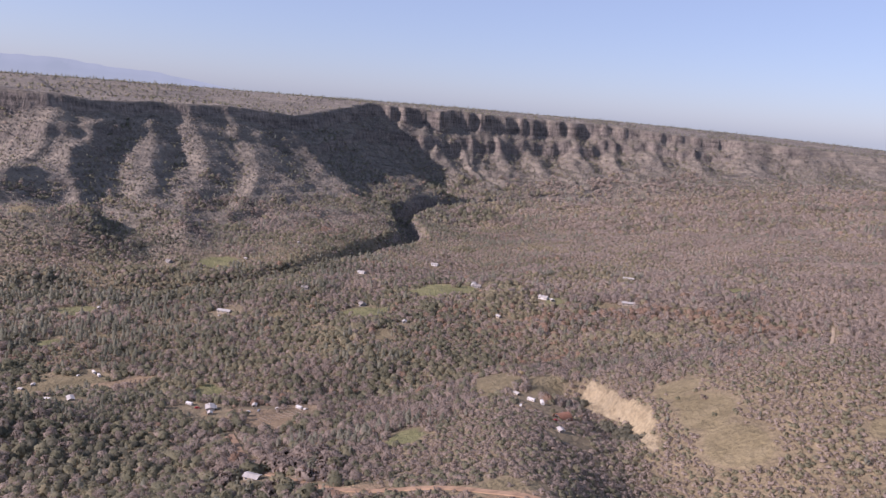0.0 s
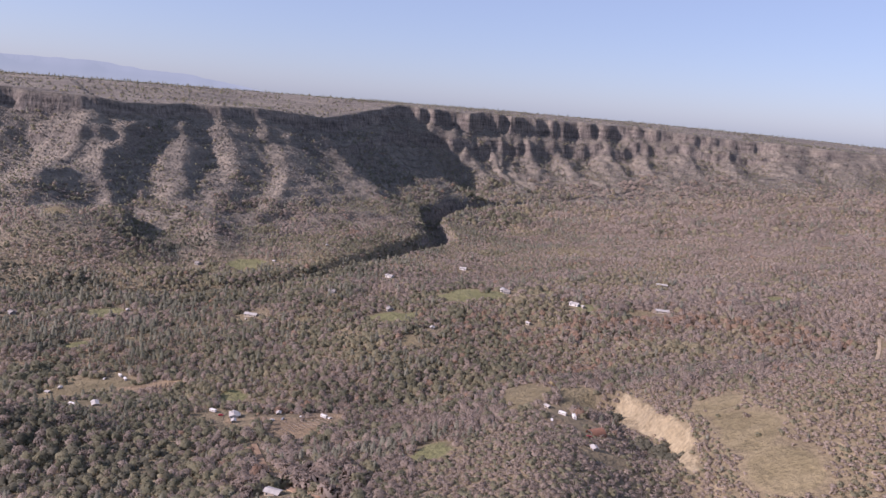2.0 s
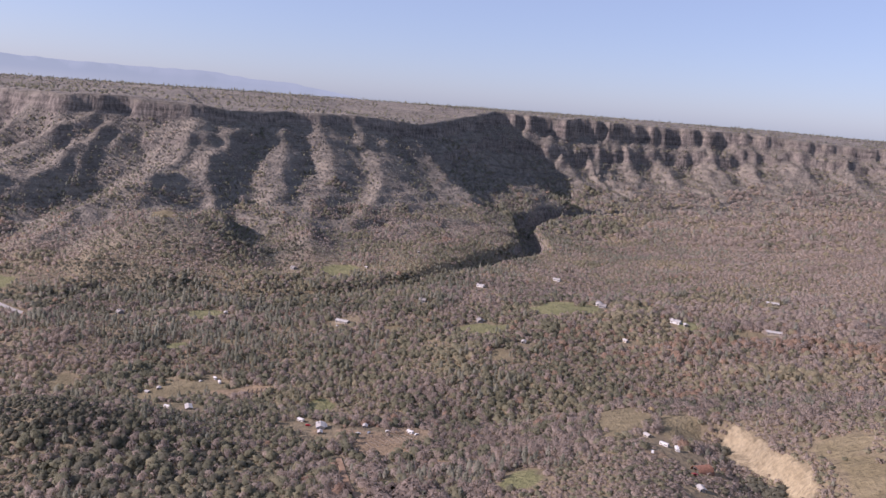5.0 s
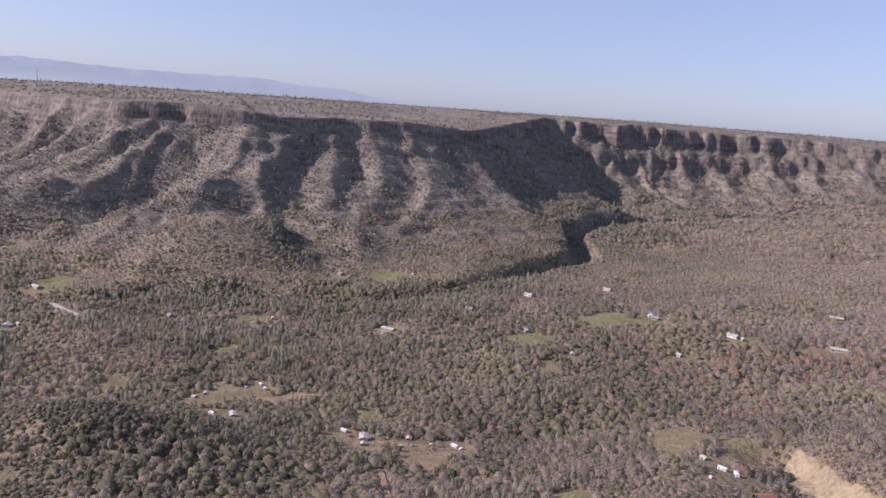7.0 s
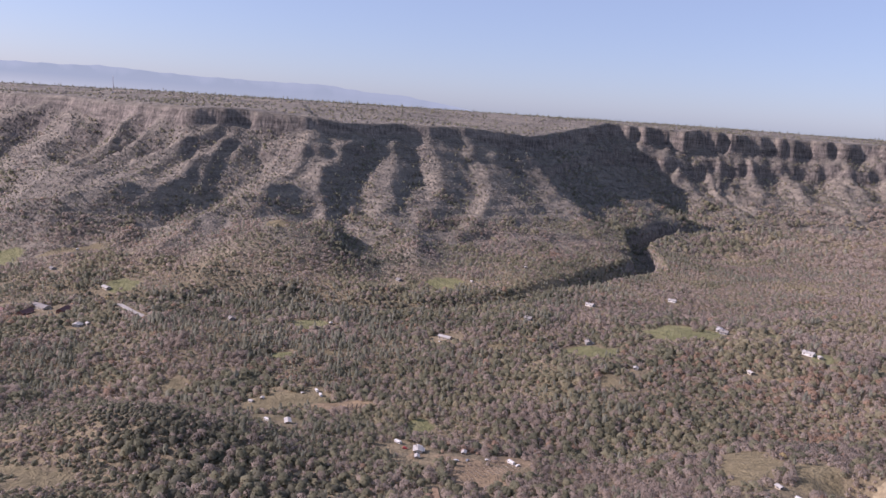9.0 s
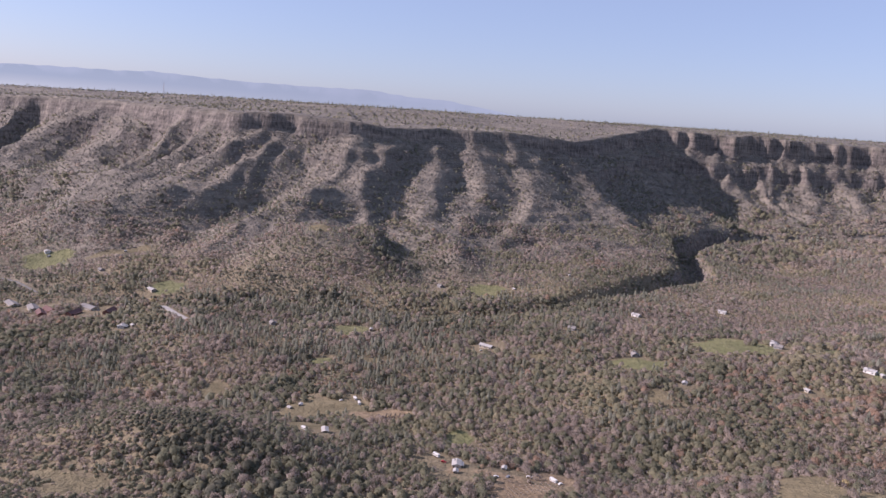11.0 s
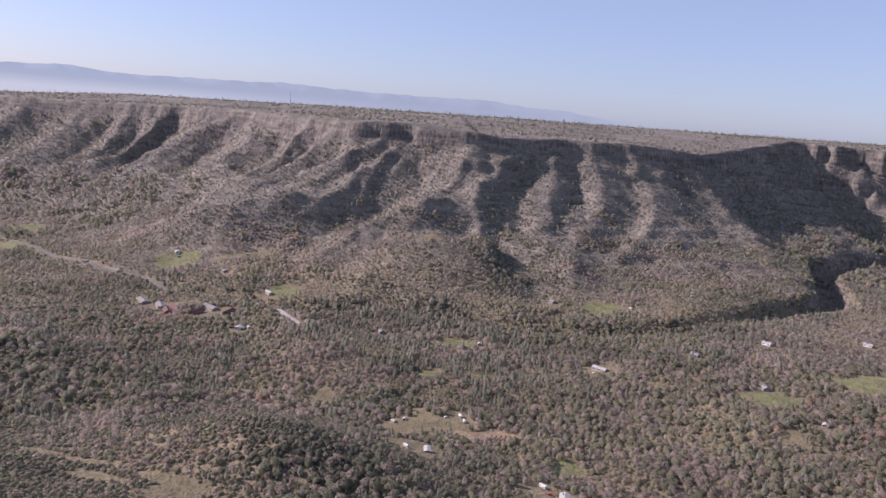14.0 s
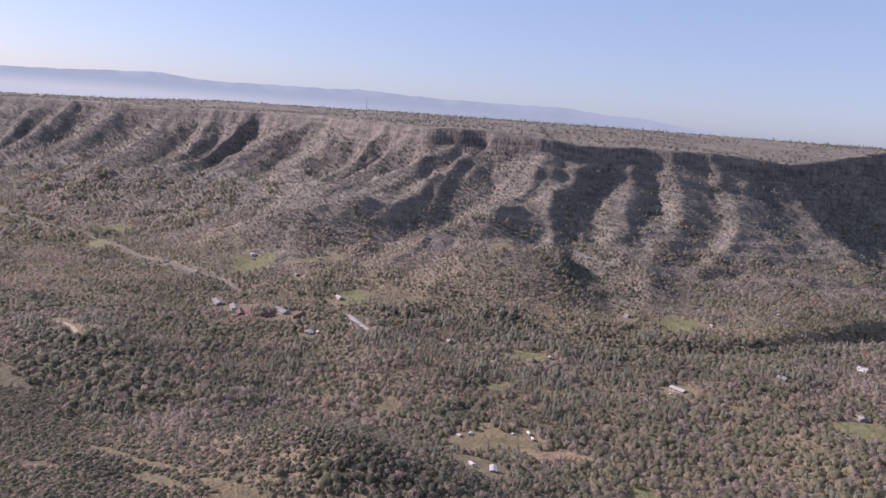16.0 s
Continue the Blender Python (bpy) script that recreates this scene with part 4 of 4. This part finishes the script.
def joined(*bms):
    out = bmesh.new()
    for b in bms:
        me = bpy.data.meshes.new("piece")
        b.to_mesh(me)
        b.free()
        out.from_mesh(me)
        bpy.data.meshes.remove(me)
    return out


def window(x, y, z, wide, high, along, parent):
    """A framed window on a wall that runs along x or y."""
    if along == "x":
        f = part("window", box(wide + 0.3, 0.16, high + 0.3, x, y, z - 0.15), WHITE, parent)
        part("pane", box(wide, 0.22, high, x, y, z), GLASS, f)
    else:
        f = part("window", box(0.16, wide + 0.3, high + 0.3, x, y, z - 0.15), WHITE, parent)
        part("pane", box(0.22, wide, high, x, y, z), GLASS, f)


def gabled(name, wide, long, high, rise, wall, roof, porch=False, chimney=False):
    """A gabled building: the ridge runs along y."""
    home = new(name)
    w, o = wide / 2, 0.6
    part("wall", prism([(-w, -2.5), (w, -2.5), (w, high), (0, high + rise), (-w, high)], long), wall, home)
    t = 0.22
    k = rise / w
    part("roof", prism([(-w - o, high - o * k + 0.02), (0, high + rise + 0.02), (w + o, high - o * k + 0.02), (w + o, high - o * k + t), (0, high + rise + t + 0.04), (-w - o, high - o * k + t)], long + 2 * o), roof, home)
    part("door", box(1.1, 0.2, 2.1, 0.6, -long / 2, 0), GREYWALL, home)
    for side in (-1, 1):
        for v in np.linspace(-long / 2 + 2, long / 2 - 2, max(2, int(long / 4))):
            window(side * w, v, 0.9, 1.3, 1.2, "y", home)
    window(-wide * 0.28, -long / 2, 0.9, 1.2, 1.2, "x", home)
    window(wide * 0.2, long / 2, 0.9, 1.2, 1.2, "x", home)
    if porch:
        part("porch_roof", prism([(w - 0.1, high - 0.3), (w + 2.4, high - 0.9), (w + 2.4, high - 0.72), (w - 0.1, high - 0.1)], long * 0.7), roof, home)
        for v in (-0.33, 0, 0.33):
            part("post", box(0.18, 0.18, high - 0.7, w + 2.2, v * long, -0.1), WHITE, home)
    if chimney:
        part("chimney", box(0.7, 0.7, rise + 1.4, -w * 0.45, long * 0.2, high), GREYWALL, home)
    return home


def trailer():
    home = new("trailer")
    part("body", prism([(-1.3, 0.7), (1.3, 0.7), (1.4, 1.0), (1.4, 2.9), (1.15, 3.25), (-1.15, 3.25), (-1.4, 2.9), (-1.4, 1.0)], 7.0), WHITE, home)
    part("door", box(0.12, 0.8, 1.9, 1.42, 0.4, 0.85), GREYWALL, home)
    for v in (-2.3, -1.0, 2.2):
        window(1.4, v, 1.7, 1.1, 0.7, "y", home)
        window(-1.4, v, 1.7, 1.1, 0.7, "y", home)
    for side in (-1, 1):
        for v in (-0.6, 0.6):
            part("wheel", tube([(side * 1.15, v, 0.42), (side * 1.4, v, 0.42)], [0.42, 0.42], 12), RUBBER, home)
    part("hitch", tube([(0, -3.4, 0.6), (0, -4.6, 0.5)], [0.1, 0.08]), STEEL, home)
    part("jack", box(0.3, 0.3, 0.75, 0, 3.1, 0), STEEL, home)
    return home


def car(mat):
    c = new("car")
    part("body", prism([(-2.2, 0.35), (2.2, 0.35), (2.25, 0.8), (1.2, 1.0), (0.5, 1.5), (-1.2, 1.52), (-1.9, 1.05), (-2.25, 0.95)], 1.75), mat, c)
    part("window", prism([(0.95, 1.02), (0.45, 1.42), (-1.15, 1.44), (-1.65, 1.05)], 1.79), GLASS, c)
    for sx in (-1.35, 1.35):
        for sy in (-0.85, 0.85):
            wheel = part("wheel", tube([(sx, sy - 0.11, 0.33), (sx, sy + 0.11, 0.33)], [0.33, 0.33], 12), RUBBER, c)
            part("rim", tube([(sx, sy - 0.13, 0.33), (sx, sy + 0.13, 0.33)], [0.18, 0.18], 8), STEEL, wheel)
    for sy in (-0.6, 0.6):
        part("headlight", box(0.08, 0.3, 0.15, 2.22, sy, 0.62), WHITE, c)
    return c


def stand_on(x, y, turn, lift=0.0):
    return pose(x, y, float(height(x, y)[0]) + lift, 0, 0, turn)


KINDS = [(lambda: gabled("farmhouse", 8, 10.5, 3.0, 1.2, WHITE, TIN, True, True), "white boarded farmhouse with a pale metal roof", "house"),
         (lambda: gabled("cabin", 6.5, 8.5, 2.8, 1.8, GREYWALL, GREYROOF, True, True), "grey boarded cabin with a shingled roof among trees", "house"),
         (lambda: gabled("long_shed", 7, 15, 2.9, 1.2, CREAM, TIN), "long low shed with a pale metal roof", "shed"),
         (lambda: gabled("lodge", 9, 20, 3.4, 2.6, REDWALL, REDROOF, True), "long red-brown lodge with a dull red roof", "house"),
         (lambda: gabled("shed", 4, 5, 2.3, 0.8, CREAM, TIN), "small cream shed with a metal roof", "shed"),
         (trailer, "white camping trailer parked on bare ground", "trailer"),
         (lambda: gabled("hall", 11, 26, 3.6, 2.2, CREAM, GREYROOF, True), "long cream hall with a grey shingled roof", "building"),
         (lambda: gabled("tin_shed", 6, 10, 2.8, 1.0, CREAM, TIN), "open tin-roofed shed by the dirt track", "shed")]
MODELS = {}
for homes, group, grow in ((FARM_HOMES, "farm buildings", 0.7), (HAMLET_HOMES, "houses in the valley", 0.95), (VILLAGE_HOMES, "houses by the road", 0.95)):
    for hx, hy, turn, kind in homes:
        make, label, category = KINDS[kind]
        if kind not in MODELS:
            MODELS[kind] = home = make()
        else:
            home = copy_thing(MODELS[kind], stand_on(hx, hy, turn))
        home.matrix_basis = stand_on(hx, hy, turn) @ Matrix.Scale(grow, 4)
        tagged(home, label, category, group)


def barn():
    """A round-backed rusty barn with one dark open end."""
    b = new("barn")
    arc = [(6 * math.cos(a), 5.5 * math.sin(a)) for a in np.linspace(0, math.pi, 15)]
    inner = [(5.8 * math.cos(a), 5.3 * math.sin(a)) for a in np.linspace(math.pi, 0, 15)]
    part("shell", prism([(6, -2)] + arc + [(-6, -2), (-5.8, -2)] + inner + [(5.8, -2)], 14), RUSTROOF, b)
    part("end_wall", prism([(5.7, -2)] + [(px * 0.98, pz * 0.98) for px, pz in arc] + [(-5.7, -2)], 0.2, 6.7), GREYWALL, b)
    part("door_frame", joined(box(0.3, 0.3, 4.2, -2.6, -6.9), box(0.3, 0.3, 4.2, 2.6, -6.9), box(5.5, 0.3, 0.3, 0, -6.9, 4.0)), GREYWALL, b)
    b.matrix_basis = stand_on(76, 376, -60) @ Matrix.Scale(0.62, 4)
    return tagged(b, "round-backed rusty metal barn with an open end", "barn")


barn()
CARS = [
    (-123, 449, 30, 0), (-117, 454, 80, 1), (-106, 462, 20, 0), (-86, 460, 60, 0), (-160, 455, 10, 2), (-275, 499, 50, 1),
    (-255, 500, 0, 2), (-305, 573, 70, 0), (48, 411, 30, 0), (54, 394, 80, 0), (70, 364, 20, 2), (-240, 748, 60, 0),
    (-225, 752, 20, 1), (-689, 705, 40, 0), (-732, 694, 15, 1), (-802, 692, 60, 0),
]
BODY = [(car(WHITE), "white car parked on bare ground"), (car(GREYCAR), "grey car parked on bare ground"), (car(REDCAR), "red car parked on bare ground")]
for k, (cx, cy, turn, kind) in enumerate(CARS):
    ob, label = BODY[kind]
    if "label" in ob.keys():
        ob = copy_thing(ob, stand_on(cx, cy, turn, 0.15))
    else:
        ob.matrix_basis = stand_on(cx, cy, turn, 0.15)
    ob.scale = (0.75, 0.75, 0.75)
    tagged(ob, label, "car", "parked cars")

# rows of planting boxes on the bare yard
first = None
for row in range(5):
    for k in range(10):
        px, py = -113 + 2.3 * k + 2.0 * row, 432 + 3.3 * k - 2.2 * row
        if first is None:
            first = new("planting_box")
            part("box", box(1.1, 1.1, 0.7, 0, 0, -0.2, 0.05), CREAM, first)
            part("soil", box(0.9, 0.9, 0.06, 0, 0, 0.47), DIRT, first)
            first.matrix_basis = stand_on(px, py, 15)
            tagged(first, "square pale planting box in a row", "planter", "planting boxes on the yard")
        else:
            copy_thing(first, stand_on(px, py, 15 + rng.uniform(-6, 6)))

# dark trellis rows on the tilled plot
first = None
for row in range(6):
    px, py = -248 + 3.2 * row, 546 + 1.6 * row
    if first is None:
        first = new("vine_row")
        part("hedge", box(1.0, 18, 0.7, 0, 0, 0.0, 0.25), BARK, first)
        for v in range(5):
            part("post", box(0.15, 0.15, 2.2, 0, -8 + 4 * v, -1), BARK, first)
        first.matrix_basis = stand_on(px, py, 18)
        tagged(first, "dark leafless vine row on brown soil", "vine row", "vine rows")
    else:
        copy_thing(first, stand_on(px, py, 18))


def mast():
    """A lattice radio mast with three legs."""
    m = new("radio_mast")
    for k in range(3):
        a = 2 * math.pi * k / 3
        part("leg", tube([(1.6 * math.cos(a), 1.6 * math.sin(a), -1), (0.35 * math.cos(a), 0.35 * math.sin(a), 48)], [0.4, 0.25], 5), STEEL, m)
    for z in range(2, 46, 4):
        r0, r1 = 1.6 - 1.25 * z / 49, 1.6 - 1.25 * (z + 4) / 49
        for k in range(3):
            a, b = 2 * math.pi * k / 3, 2 * math.pi * (k + 1) / 3
            part("brace", tube([(r0 * math.cos(a), r0 * math.sin(a), z), (r1 * math.cos(b), r1 * math.sin(b), z + 4)], [0.14, 0.14], 4), STEEL, m)
    part("aerial", tube([(0, 0, 47), (0, 0, 54)], [0.22, 0.12], 5), WHITE, m)
    m.matrix_basis = stand_on(-1720, 1815, 0)
    return tagged(m, "tall thin lattice radio mast on the tableland", "mast")


mast()
hut = copy_thing(MODELS[0], stand_on(-1700, 1790, 60))
tagged(hut, "white building beside the radio mast", "building", "buildings on the tableland")
hut = copy_thing(MODELS[4], stand_on(-1735, 1830, 20))
tagged(hut, "small cream hut beside the radio mast", "shed", "buildings on the tableland")


def tree_model(name, kind, mat):
    """A tree with a tapered trunk, limbs and a crown, one metre in crown radius."""
    t = new(name)
    top = 1.9 if kind == "pine" else 0.75
    bits = [tube([(0, 0, -0.2), (0.02, 0.01, 0.3), (0.03, -0.02, top)], [0.085, 0.07, 0.03], 6)]
    for k in range(5):
        a = 2 * math.pi * k / 5 + rng.uniform(-0.4, 0.4)
        r, z0 = rng.uniform(0.45, 0.75), rng.uniform(0.25, 0.45)
        bits.append(tube([(0, 0, z0), (r * 0.5 * math.cos(a), r * 0.5 * math.sin(a), z0 + 0.28), (r * math.cos(a), r * math.sin(a), z0 + 0.5)], [0.045, 0.03, 0.012], 4))
    part("trunk", joined(*bits), BARK, t)
    co, faces, facing = crown(kind, 6, 70)
    co = co + (0, 0, 0.08)
    ob = new("crown", quick_mesh("crown", co, faces, mat, True, np.full(len(co), rng.uniform(0.2, 0.8)), facing))
    ob.parent = t
    return t


def place_trees():
    models = {}
    kinds = ((("bare", BARE, "oak_tree", "leafless grey-brown oak with a twiggy crown", 1.0)), ("leafy", GREEN, "live_oak_tree", "dark olive evergreen oak in the wood", 1.0),
             ("pine", PINE, "pine_tree", "grey-green pine with a thin crown", 0.86), ("leafy", RUST, "autumn_tree", "rust-brown autumn oak in the wood", 1.0))
    for n, (x, y, z, kind, size) in enumerate(near_places[:300]):
        form, mat, name, label, shrink = kinds[int(kind) % 4]
        key = (int(kind), n % 4)
        m = pose(x, y, z - 0.2, 0, 0, rng.uniform(0, 360)) @ Matrix.Scale(size * shrink, 4)
        if key not in models:
            models[key] = ob = tree_model(name, form, mat)
        else:
            ob = copy_thing(models[key], m)
        ob.matrix_basis = m
        tagged(ob, label, "tree", "trees of the near wood")
    # trees that stand out by themselves
    for x, y, size, form, mat, name, label in ((66, 501, 1.9, "leafy", YELLOW, "poplar_tree", "pale yellow autumn poplar beside the meadow"), (62, 497, 2.6, "bare", BARE, "oak_tree", "dark leafless oak beside the meadow"),
                                               (150, 368, 2.0, "bare", BARE, "oak_tree", "lone leafless oak on the grassy hill"), (-700, 752, 5.0, "leafy", YELLOW, "poplar_tree", "yellow autumn tree by the road")):
        ob = tree_model(name, form, mat)
        ob.matrix_basis = pose(x, y, float(height(x, y)[0]) - 0.2, 0, 0, 40) @ Matrix.Diagonal((size, size, size * (1.4 if mat is YELLOW else 1.0), 1))
        tagged(ob, label, "tree")


place_trees()
